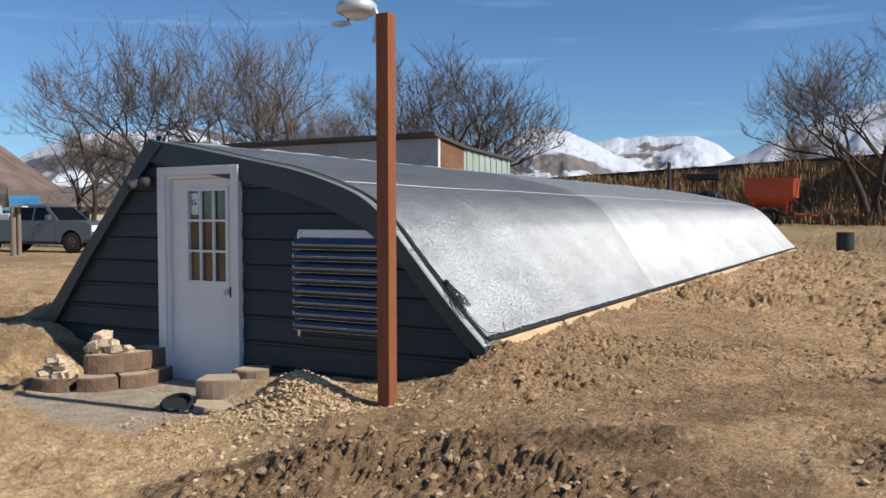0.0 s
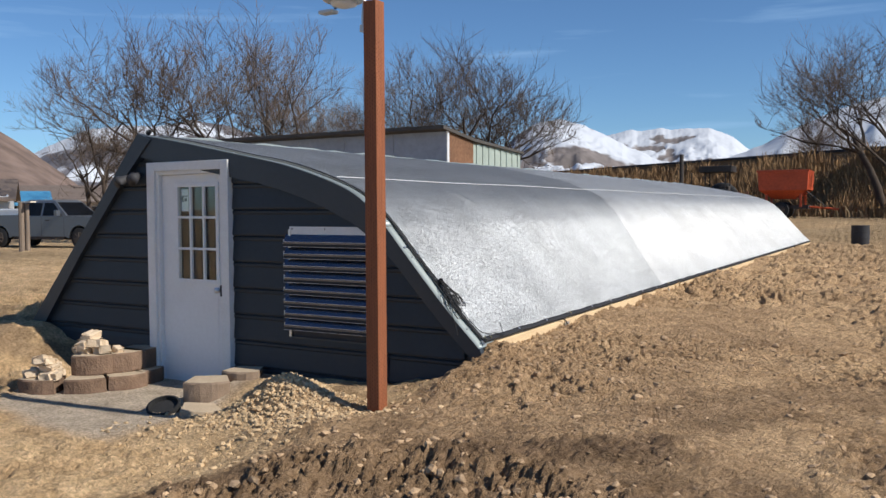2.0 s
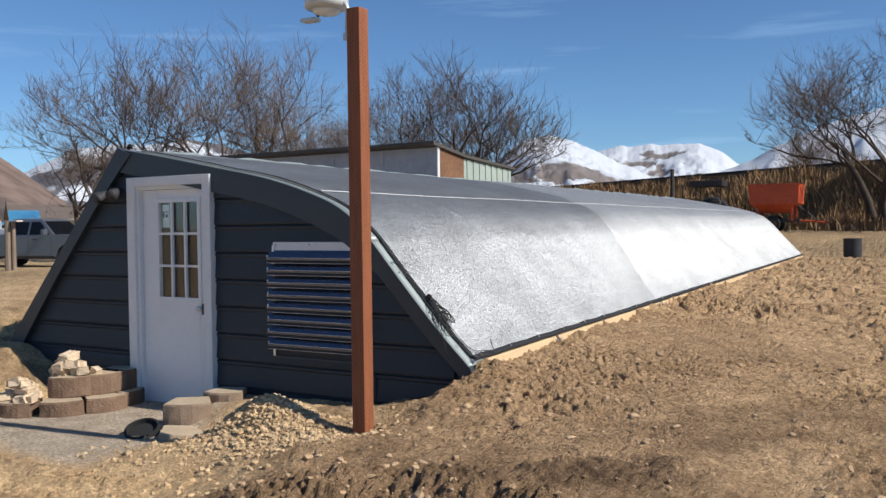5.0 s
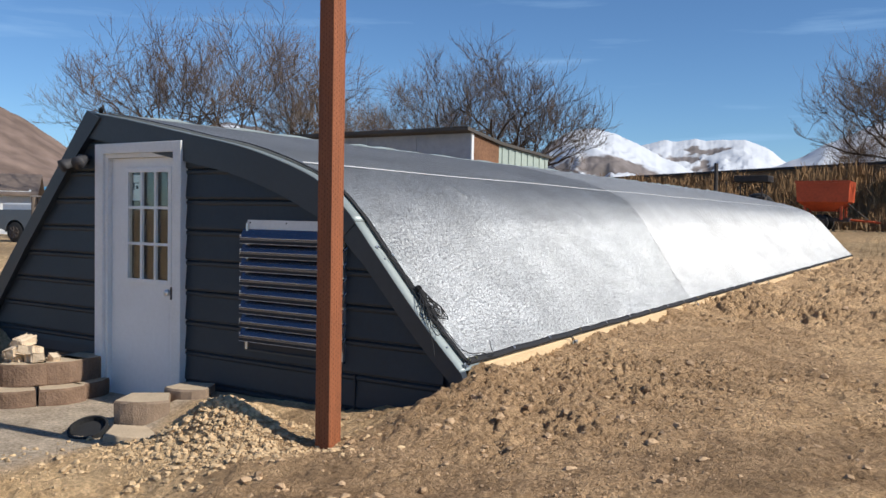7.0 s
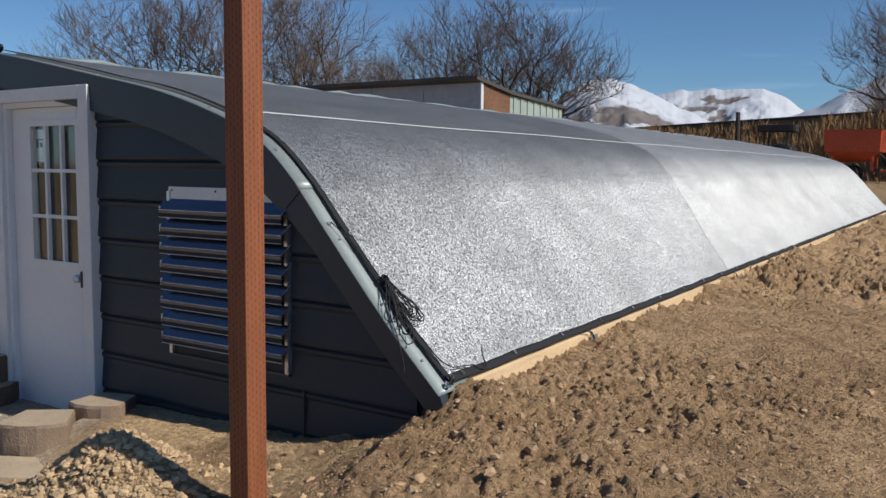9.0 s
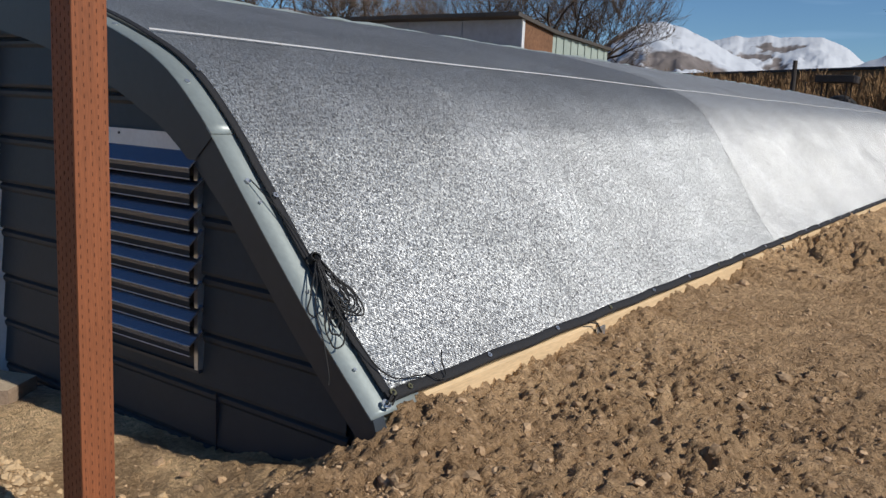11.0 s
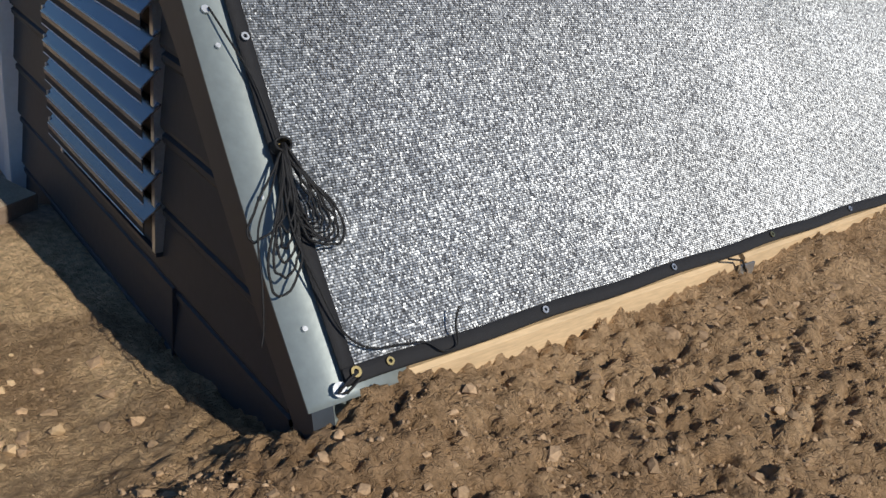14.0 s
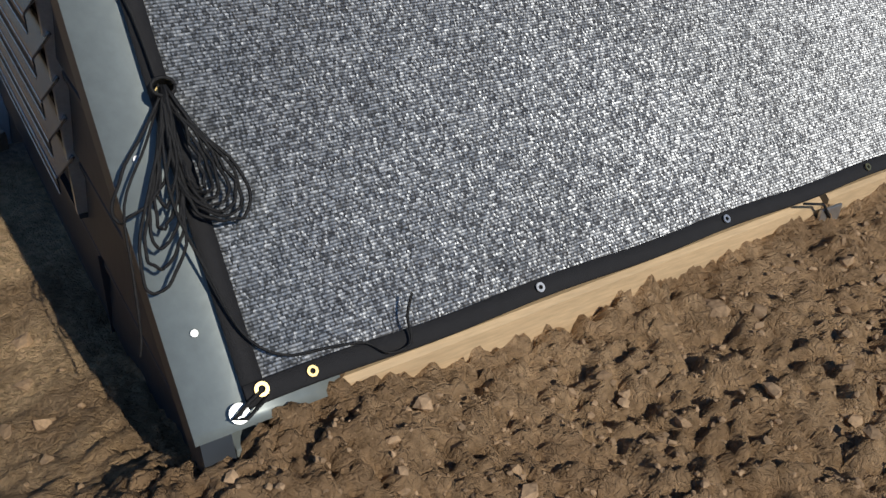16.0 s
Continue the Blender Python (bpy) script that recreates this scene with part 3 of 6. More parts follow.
def scatter(name, n, place, size, mat, label, category, seed, flat=0.75, lift=0.18):
    """Many loose lumps in one mesh."""
    rng = np.random.RandomState(seed)
    t = (1 + 5 ** 0.5) / 2
    ico = np.array([(-1, t, 0), (1, t, 0), (-1, -t, 0), (1, -t, 0), (0, -1, t), (0, 1, t), (0, -1, -t), (0, 1, -t), (t, 0, -1), (t, 0, 1), (-t, 0, -1), (-t, 0, 1)]) / 1.9
    f = np.array([(0, 11, 5), (0, 5, 1), (0, 1, 7), (0, 7, 10), (0, 10, 11), (1, 5, 9), (5, 11, 4), (11, 10, 2), (10, 7, 6), (7, 1, 8), (3, 9, 4), (3, 4, 2), (3, 2, 6), (3, 6, 8), (3, 8, 9), (4, 9, 5), (2, 4, 11), (6, 2, 10), (8, 6, 7), (9, 8, 1)])
    x, y = place(rng, n)
    n = len(x)
    z = ground_height(x, y)
    s = size(rng, n)
    pts = ico[None] * rng.uniform(0.62, 1.3, (n, 12, 1)) * rng.uniform(0.65, 1.3, (n, 1, 3)) * s[:, None, None]
    a = rng.uniform(0, 6.283, n)
    ca, sa = np.cos(a)[:, None], np.sin(a)[:, None]
    px = pts[:, :, 0] * ca - pts[:, :, 1] * sa + x[:, None]
    py = pts[:, :, 0] * sa + pts[:, :, 1] * ca + y[:, None]
    pz = pts[:, :, 2] * flat + (z + s * lift)[:, None]
    v = np.stack([px, py, pz], -1).reshape(-1, 3)
    faces = (f[None] + (np.arange(n) * 12)[:, None, None]).reshape(-1, 3)
    me = bpy.data.meshes.new(name)
    me.from_pydata(v.tolist(), [], faces.tolist())
    me.materials.append(mat)
    return tagged(new(name, me), label, category, kind="stuff")


# ---- greenhouse: its cross-section, and the long axis that leans off square ----
Y0, Y1 = 6.10, 28.0
KNEE = [(-6.70, 2.385), (-6.2, 2.30), (-5.5, 2.165), (-4.9, 2.045), (-4.42, 1.90), (-4.12, 1.765), (-3.88, 1.56), (-3.68, 1.335), (-3.46, 1.085), (-3.22, 0.825), (-2.985, 0.595)]
RIDGE, HEEL = (-6.74, 2.41), (-8.47, 0.50)


def slant(y):
    return -0.034 * (y - Y0)


def curve_through(pts, n):
    """Points spaced evenly along a smooth curve through those given."""
    p = [Vector((a, b, 0)) for a, b in pts]
    p = [2 * p[0] - p[1]] + p + [2 * p[-1] - p[-2]]
    out = []
    for i in range(1, len(p) - 2):
        for k in range(20):
            t = k / 20
            a, b, c, d = p[i - 1], p[i], p[i + 1], p[i + 2]
            out.append(0.5 * (2 * b + (c - a) * t + (2 * a - 5 * b + 4 * c - d) * t * t + (3 * b - a - 3 * c + d) * t ** 3))
    out.append(p[-2])
    arr = np.array([(v.x, v.y) for v in out])
    s = np.concatenate([[0], np.cumsum(np.hypot(*np.diff(arr, axis=0).T))])
    u = np.linspace(0, s[-1], n)
    return np.stack([np.interp(u, s, arr[:, 0]), np.interp(u, s, arr[:, 1])], -1), u


ARC, ARC_S = curve_through(KNEE, 90)
TAN = np.gradient(ARC, axis=0)
TAN /= np.linalg.norm(TAN, axis=1)[:, None]
NRM = np.stack([-TAN[:, 1], TAN[:, 0]], -1)     # (x, z), pointing out
NRM[NRM[:, 1] < 0] *= -1


def on_roof(s, y, lift=0.0):
    """A place on the curved roof: s metres down from the ridge along the curve."""
    x, z = np.interp(s, ARC_S, ARC[:, 0]), np.interp(s, ARC_S, ARC[:, 1])
    nx, nz = np.interp(s, ARC_S, NRM[:, 0]), np.interp(s, ARC_S, NRM[:, 1])
    return Vector((float(x + nx * lift + slant(y)), y, float(z + nz * lift)))


def roof_normal(s):
    return Vector((float(np.interp(s, ARC_S, NRM[:, 0])), 0, float(np.interp(s, ARC_S, NRM[:, 1]))))


S_END = float(ARC_S[-1])


def roof_strip(name, s0, s1, y0, y1, lift, thick, mat, ns=60, ny=2, wave=None, y0_of=None):
    """A sheet that follows the roof, with thickness."""
    ss, ys = np.linspace(s0, s1, ns), np.linspace(0, 1, ny)
    S, T = np.meshgrid(ss, ys, indexing="ij")
    A = y0_of(S) if y0_of else y0
    Y = A + (y1 - A) * T
    out = []
    for k in (0.0, -thick):
        l = lift + k + (wave(S, Y) if wave else 0.0)
        x = np.interp(S, ARC_S, ARC[:, 0]) + np.interp(S, ARC_S, NRM[:, 0]) * l + slant(Y)
        z = np.interp(S, ARC_S, ARC[:, 1]) + np.interp(S, ARC_S, NRM[:, 1]) * l
        out.append(np.stack([x, Y, z], -1))
    me = sheet(name, out[0], ns, ny, mat, np.stack([Y.ravel(), S.ravel()], -1))
    if thick:
        m = bmesh.new()
        m.from_mesh(me)
        m.verts.ensure_lookup_table()
        tops = list(m.verts)
        low = [m.verts.new(p) for p in out[1].reshape(-1, 3)]
        idx = np.arange(ns * ny).reshape(ns, ny)
        rim = list(idx[:, 0]) + list(idx[-1, 1:]) + list(idx[::-1, -1][1:]) + list(idx[0, ::-1][1:-1])
        for a, b in zip(rim, rim[1:] + rim[:1]):
            m.faces.new((tops[a], tops[b], low[b], low[a]))
        for v in low:
            if not v.link_faces:
                m.verts.remove(v)
        bmesh.ops.recalc_face_normals(m, faces=m.faces)
        m.to_mesh(me)
        m.free()
    return me


greenhouse = thing("greenhouse", (-5.8, Y0, 0), "long low greenhouse with dark grey siding and curved roof", "greenhouse")


def x_left(z):
    return HEEL[0] + (RIDGE[0] - HEEL[0]) * (z - HEEL[1]) / (RIDGE[1] - HEEL[1])


def x_right(z):
    return float(np.interp(z, ARC[::-1, 1], ARC[::-1, 0]))


# shell: back slope, roof film, far end, front wall behind the siding
def back_slope():
    bm = bmesh.new()
    a = [(HEEL[0] - 0.25, HEEL[1] - 0.28), (RIDGE[0], RIDGE[1]), (RIDGE[0] + 0.06, RIDGE[1] - 0.06), (HEEL[0] - 0.17, HEEL[1] - 0.32)]
    v0 = [bm.verts.new((x, Y0 + 0.0, z)) for x, z in a]
    v1 = [bm.verts.new((x + slant(Y1), Y1, z)) for x, z in a]
    bm.faces.new(v0), bm.faces.new(v1[::-1])
    for i in range(4):
        bm.faces.new((v0[i], v1[i], v1[(i + 1) % 4], v0[(i + 1) % 4]))
    bmesh.ops.recalc_face_normals(bm, faces=bm.faces)
    return bm


part("back_roof", back_slope(), M_fascia, greenhouse)


def translucent(m, amount):
    t = m.node_tree
    tr = t.nodes.new("ShaderNodeBsdfTranslucent")
    tr.inputs[0].default_value = (0.85, 0.86, 0.84, 1)
    ms = t.nodes.new("ShaderNodeMixShader")
    ms.inputs[0].default_value = amount
    t.links.new(t.nodes["Principled BSDF"].outputs[0], ms.inputs[1])
    t.links.new(tr.outputs[0], ms.inputs[2])
    t.links.new(ms.outputs[0], t.nodes["Material Output"].inputs[0])


translucent(M_film, 0.75)
part("roof_film", roof_strip("roof_film", 0, S_END - 0.01, Y0 + 0.25, Y1 - 0.03, -0.02, 0.0, M_film, 60, 12), None, greenhouse, "translucent roof film")


def end_wall(y0, y1, hole=None):
    poly = [(HEEL[0] + 0.1, -0.1)] + [(HEEL[0] + 0.05, HEEL[1] - 0.02), (RIDGE[0], RIDGE[1] - 0.05)] + [(x - 0.02, z - 0.035) for x, z in ARC[4::6]] + [(-3.05, -0.1)]
    bm = bmesh.new()
    if hole is None:
        prism(bm, [(x + slant(y0), z) for x, z in poly], "y", y0, y1)
    else:
        hx0, hx1, hz1 = hole
        def top(x):
            if x < RIDGE[0]:
                return HEEL[1] + (x - HEEL[0]) * (RIDGE[1] - HEEL[1]) / (RIDGE[0] - HEEL[0]) - 0.05
            return float(np.interp(x, ARC[:, 0], ARC[:, 1])) - 0.05
        prism(bm, [(HEEL[0] + 0.1, -0.1), (HEEL[0] + 0.06, HEEL[1] - 0.03), (RIDGE[0], RIDGE[1] - 0.06), (hx0, top(hx0)), (hx0, -0.1)], "y", y0, y1)
        prism(bm, [(hx0, hz1), (hx0, top(hx0)), (hx1, top(hx1)), (hx1, hz1)], "y", y0, y1)
        xs = [x for x, z in ARC[::5] if hx1 < x < -3.1]
        prism(bm, [(hx1, -0.1), (hx1, top(hx1))] + [(x, top(x)) for x in xs] + [(-3.06, 0.6), (-3.06, -0.1)], "y", y0, y1)
    return bm


part("sheathing", end_wall(Y0 + 0.028, Y0 + 0.034, (-6.53, -5.62, 2.05)), M_fascia, greenhouse)
part("front_wall", end_wall(Y0 + 0.036, Y0 + 0.12, (-6.53, -5.62, 2.05)), M_inside, greenhouse, "light inner lining of the front wall")
part("far_wall", end_wall(Y1 - 0.12, Y1), M_fascia, greenhouse)
# made-up pale wall inside, added so the door panes look brighter
part("pane_backdrop", boxed(-7.9, -4.6, 14.0, 14.1, -0.05, 1.2), M_inside, greenhouse, "pale made-up partition that brightens the door panes")

# siding courses, cut round the door
COURSES = [0.02, 0.25, 0.487, 0.724, 0.961, 1.198, 1.435, 1.672, 1.909, 2.146, 2.36]
DOOR_X0, DOOR_X1, DOOR_TOP = -6.62, -5.55, 2.13


def course(z0, z1, x0a, x0b, xs1):
    """One lapped board of pressed steel: its foot stands proud of the board below, with a rolled rib on top."""
    bm = bmesh.new()
    h = z1 - z0
    rows = [(0.0, 0.018), (0.006, 0.0), (0.02, -0.004), (0.10, 0.004), (h - 0.045, 0.012), (h - 0.03, 0.002), (h - 0.014, 0.002), (h - 0.004, 0.014), (h + 0.004, 0.018)]
    grid = []
    for dz, dy in rows:
        z = z0 + dz
        k = min(1, dz / h)
        xa = x0a + (x0b - x0a) * k
        xb = xs1(z)
        grid.append([bm.verts.new((xa + (xb - xa) * q, Y0 + dy, z)) for q in (0, 0.34, 0.67, 1)])
    for a, b in zip(grid, grid[1:]):
        for k in range(3):
            bm.faces.new((a[k], a[k + 1], b[k + 1], b[k]))
    bm.normal_update()
    return bm


for z0, z1 in zip(COURSES, COURSES[1:]):
    if z1 < 2.2:
        if z0 < 1.95:
            zl = max(z0, 0.30)
            if zl < z1:
                part("siding_board", course(zl, z1, x_left(zl) + 0.10, x_left(z1) + 0.10, lambda z: DOOR_X0 + 0.01), M_siding, greenhouse)
        part("siding_board", course(z0, z1, DOOR_X1 - 0.01, DOOR_X1 - 0.01, lambda z: x_right(max(z, 0.66)) - 0.07 - (0.0 if z < 1.7 else 0.12 * (z - 1.7) / 0.3)), M_siding, greenhouse)
# fascia along the curved edge and the back slope
def fascia(edge_out, edge_in, y_front, y_back):
    bm = bmesh.new()
    n = len(edge_out)
    vo = [[bm.verts.new((x, y, z)) for x, z in edge_out] for y in (y_front, y_back)]
    vi = [[bm.verts.new((x, y, z)) for x, z in edge_in] for y in (y_front, y_back)]
    for k in range(n - 1):
        bm.faces.new((vo[0][k], vo[0][k + 1], vi[0][k + 1], vi[0][k]))
        bm.faces.new((vi[0][k], vi[0][k + 1], vi[1][k + 1], vi[1][k]))
        bm.faces.new((vo[1][k], vo[1][k + 1], vo[0][k + 1], vo[0][k]))
    bm.faces.new((vo[0][0], vi[0][0], vi[1][0], vo[1][0]))
    bm.faces.new((vi[0][-1], vo[0][-1], vo[1][-1], vi[1][-1]))
    bmesh.ops.recalc_face_normals(bm, faces=bm.faces)
    return bm


i_split = int(np.argmin(np.abs(ARC[:, 0] + 3.86)))
wide = np.interp(ARC_S, [0, 1.6, 2.6, 3.3, S_END], [0.20, 0.20, 0.22, 0.12, 0.10])
outer = [(x + nx * 0.012, z + nz * 0.012) for (x, z), (nx, nz) in zip(ARC, NRM)]
inner = [(x - nx * w, z - nz * w) for (x, z), (nx, nz), w in zip(ARC, NRM, wide)]
part("fascia", fascia(outer[:i_split + 2], inner[:i_split + 2], Y0 - 0.034, Y0 + 0.03), M_fascia, greenhouse)
inner2 = [(x, max(z, 0.3)) for x, z in inner]
foot_o = outer[i_split:] + [(-2.955, 0.55), (-2.93, 0.42)]
foot_i = inner2[i_split:] + [(-3.05, 0.50), (-3.0, 0.38)]
part("fascia", fascia(foot_o, foot_i, Y0 - 0.028, Y0 + 0.03), M_fascia, greenhouse)
bl_o = [(HEEL[0] - 0.22, HEEL[1] - 0.24), (x_left(1.2) - 0.0, 1.2), (x_left(1.93), 1.93), (RIDGE[0], RIDGE[1] + 0.012)]
bl_i = [(HEEL[0] + 0.02, HEEL[1] - 0.24), (x_left(1.2) + 0.17, 1.2), (x_left(1.93) + 0.17, 1.93), (RIDGE[0] + 0.17, RIDGE[1] - 0.06)]
part("fascia", fascia(bl_o, bl_i, Y0 - 0.05, Y0 + 0.03), M_fascia, greenhouse)
# edge flashing on top of the roof, lit by the sun
def flashing(s0, s1, lift):
    me = roof_strip("edge_flashing", s0, s1, Y0 - 0.036, Y0 + 0.26, lift, 0.004, M_trim, 60, 3)
    return me


part("edge_flashing", flashing(0.0, ARC_S[i_split] + 0.04, 0.018), None, greenhouse, "pale grey folded edge flashing")
part("edge_flashing", flashing(ARC_S[i_split], S_END + 0.0, 0.013), None, greenhouse, "pale grey folded edge flashing")


# ---- mountains ----
def ridge(name, pts, dist, depth, foot, mat, label, seed, snow_bias=0.0, wiggle=0.03, gully=1.0, n=260):
    """A mountain front: skyline heights by bearing (degrees to the left of +y) and elevation, sloping down towards the valley."""
    az = np.array([p[0] for p in pts])[::-1]
    el = np.array([p[1] for p in pts])[::-1]
    A = np.linspace(az[0], az[-1], n)
    E = np.interp(A, az, el)
    E = np.convolve(np.pad(E, 3, mode="edge"), np.ones(7) / 7, "valid")
    E = E + wiggle * 6 * (fbm(A * 1.6, A * 0 + seed, 3, seed) - 0.5)
    E = E + math.degrees(math.atan(-foot / dist))
    rows = 110
    T = np.linspace(0, 1.25, rows)
    AA, TT = np.meshgrid(A, T, indexing="ij")
    H = dist * np.tan(np.radians(E))[:, None]
    R = dist - depth + depth * TT
    X, Y = -R * np.sin(np.radians(AA)), R * np.cos(np.radians(AA))
    up = np.where(TT <= 1, TT ** 1.15, 1 - (TT - 1) * 2.2)
    g = np.abs(fbm(X / 260, Y / 260, 5, seed + 3) - 0.5) * 2
    g2 = fbm(X / 90, Y / 90, 4, seed + 9) - 0.5
    Z = H * up + foot
    g3 = np.abs(fbm(X / 45 + 3.1, Y / 120, 4, seed + 13) - 0.5)
    Z = Z - gully * H * (0.42 * g + 0.16 * g2 + 0.2 * g3) * np.clip(1 - np.abs(TT - 0.55) / 0.5, 0, 1)
    me = sheet(name, np.stack([X, Y, Z + 1.6], -1), n, rows, mat)
    snow = 0.18 + snow_bias + 0.75 * (TT - 0.5) + 1.1 * (fbm(X / 190, Y / 190, 5, seed + 20) - 0.5) + 0.7 * (0.3 - g) + 0.9 * (0.16 - g3)
    me.attributes.new("snow", "FLOAT", "POINT").data.foreach_set("value", snow.astype(np.float32).ravel())
    return tagged(new(name, me), label, "mountain", kind="structure")


ridge("mountain", [(62, 7.0), (58.5, 5.2), (56.7, 4.0), (54.5, 2.3), (53, 1.0), (51, 0.1)], 1000, 420, -12, M_hill, "bare brown foothill", 3, wiggle=0.02, gully=0.5)
ridge("mountain", [(62, 1.5), (58, 2.7), (55.1, 3.95), (52.9, 5.0), (51, 5.3), (49, 5.15), (46.9, 5.85), (44.5, 5.45), (41.3, 4.4), (37, 2.8), (33, 1.2)], 3300, 1700, -20, M_snow2, "distant mountain streaked with snow", 14, 0.02)
ridge("mountain", [(32, 0.4), (29.5, 1.6), (28, 2.5), (26.2, 4.75), (25, 5.5), (23.5, 5.85), (21.9, 5.45), (19.7, 4.4), (17.2, 3.1), (14.5, 1.6), (12, 0.2)], 2600, 1100, -20, M_snow, "snow-covered mountain with bare rocky flank", 25, 0.12)
ridge("mountain", [(23, 3.4), (20.3, 4.65), (19.4, 4.9), (17.3, 5.03), (13.9, 4.95), (12.5, 4.35), (11.5, 3.55), (9.5, 2.4), (7, 1.0)], 3700, 1500, -20, M_snow, "broad snow-white plateau mountain", 36, 0.26, gully=0.7)
ridge("mountain", [(17, 1.0), (14, 2.5), (11.8, 3.5), (9.9, 4.35), (7.1, 5.6), (4.8, 6.3), (1, 7.2), (-6, 7.6), (-20, 7.0), (-40, 6.0)], 2300, 1000, -20, M_snow2, "dark mountain flank with snow fields", 47, 0.12)


# ---- bare trees ----
def grow_tree(seed, height, spread, stems, lean=(0, 0), twigs=1.0):
    """Limbs that fork again and again; returns the mesh of trunk and limbs and the mesh of the twigs."""
    rng = random.Random(seed)
    wood, fine = bmesh.new(), ([], [])
    wide, mid = (0.40 + 0.06 * stems) * spread * height, 0.60 * height

    def kept(p, d, length):
        """The length that stays within the rounded crown."""
        for k in range(6):
            e = p + d * length
            up = 0.46 * height if e.z > mid else 0.5 * height
            if (e.x / wide) ** 2 + (e.y / wide) ** 2 + ((e.z - mid) / up) ** 2 < 1:
                break
            length *= 0.8
        return length

    def twig(p, d, length, r):
        # slender three-sided shoot, bent once
        vs, fs = fine
        q = [p]
        for k in range(2):
            d = (d + Vector((rng.uniform(-0.3, 0.3), rng.uniform(-0.3, 0.3), rng.uniform(-0.08, 0.35)))).normalized()
            q.append(q[-1] + d * length * 0.5)
        u = d.orthogonal().normalized()
        w = d.cross(u)
        b = len(vs)
        for k, c in enumerate(q):
            rr = r * (1 - 0.4 * k)
            for a in range(3):
                vs.append(c + rr * (math.cos(2.094 * a) * u + math.sin(2.094 * a) * w))
        for k in range(2):
            for a in range(3):
                fs.append((b + 3 * k + a, b + 3 * k + (a + 1) % 3, b + 3 * k + 3 + (a + 1) % 3, b + 3 * k + 3 + a))
        return q

    def limb(p, d, length, r, level):
        n = 5 if level < 2 else 4
        pts, rad = [p], [r]
        q, dd = p.copy(), d.copy()
        for k in range(n):
            bend = 0.13 if level == 0 else 0.19
            dd = (dd + Vector((rng.gauss(0, bend), rng.gauss(0, bend), rng.gauss((0.0, 0.03, 0.04, 0.05, 0.05)[level], bend * 0.6)))).normalized()
            q = q + dd * (length / n)
            pts.append(q.copy())
            rad.append(r * (1 - 0.55 * (k + 1) / n))
        tube(wood, pts, rad, 7 if level == 0 else (5 if level < 3 else 3), cap=False)
        if level < 4:
            count = {0: 5, 1: 4, 2: 5, 3: 4}[level]
            for c in range(count):
                k = rng.randint(3 if level < 2 else 2, n)
                a = pts[k]
                side = Vector((rng.gauss(0, 1), rng.gauss(0, 1), rng.gauss(0.25, 0.6))).normalized()
                nd = (dd * rng.uniform(0.7, 1.0) + side * rng.uniform(0.55, 1.05 if level < 2 else 0.85) * (0.6 + 0.5 * spread)).normalized()
                limb(a, nd, kept(a, nd, length * rng.uniform(0.55, 0.8)), max(rad[k] * rng.uniform(0.55, 0.78), 0.010), level + 1)
        else:
            for c in range(int(6 * twigs)):
                k = rng.randint(1, n)
                side = Vector((rng.gauss(0, 1), rng.gauss(0, 1), rng.gauss(0.4, 0.5))).normalized()
                twig(pts[k], (dd + side * 0.8).normalized(), kept(pts[k], dd, length * rng.uniform(0.4, 0.9)), 0.0055)

    for s in range(stems):
        a = 2 * math.pi * s / stems + rng.uniform(-0.4, 0.4)
        tilt = (0.28 if stems > 1 else 0.06) * spread
        d = Vector((math.cos(a) * tilt + lean[0], math.sin(a) * tilt + lean[1], 1)).normalized()
        limb(Vector((0.12 * math.cos(a), 0.12 * math.sin(a), -0.3)), d, height * rng.uniform(0.36, 0.44), 0.050 * height ** 0.75 * (0.75 if stems > 1 else 1), 0)
    me = bpy.data.meshes.new("crown")
    me.from_pydata([tuple(v) for v in fine[0]], [], fine[1])
    me.materials.append(M_twig)
    return finish(wood, "trunk", M_bark, True), me


def bearing(az, dist, z=0.0):
    return Vector((0.18 - dist * math.sin(radians(az)), 0.26 + dist * math.cos(radians(az)), z))


TREE_KINDS = [grow_tree(5, 10.0, 1.0, 2), grow_tree(12, 10.0, 0.85, 3), grow_tree(23, 10.0, 1.15, 2, (0.05, 0.1)), grow_tree(31, 10.0, 0.9, 1)]
tree_ends = []


def tree(kind, az, dist, height, turn, label):
    at = bearing(az, dist)
    at.z = float(ground_base(np.array(at.x), np.array(at.y))) - 0.05
    t = thing("tree", at, label, "tree", "bare trees")
    t.rotation_euler = (0, 0, radians(turn))
    wood, crown = TREE_KINDS[kind]
    top = max(v.co.z for v in crown.vertices)
    t.scale = [height / top] * 3
    for name, me in (("trunk", wood), ("crown", crown)):
        o = new(name, me)
        o.parent = t
    return t


def top_at(el, dist, ground=0.5):
    return 1.66 + dist * math.tan(radians(el)) - ground


BARE = "tall bare winter tree with fine brown twigs"
for kind, az, dist, el, turn in [(0, 52.6, 46, 9.4, 30), (2, 46.4, 50, 13.4, 200), (1, 42.4, 52, 12.1, 100), (3, 50.0, 62, 7.8, 70), (1, 38.6, 62, 8.8, 250), (0, 36.0, 66, 9.0, 140),
                                 (1, 32.3, 54, 10.4, 20), (2, 29.6, 54, 11.6, 300), (3, 27.4, 60, 9.6, 180), (0, 41.0, 70, 7.6, 10)]:
    tree(kind, az, dist, 1.05 * top_at(el, dist), turn, BARE)
for kind, az, dist, el, turn in [(2, 3.6, 43, 11.6, 120), (0, 0.6, 47, 12.4, 40), (1, 7.4, 60, 6.0, 220)]:
    tree(kind, az, dist, 1.08 * top_at(el, dist, 1.2), turn, "bare tree leaning over the dry brush")


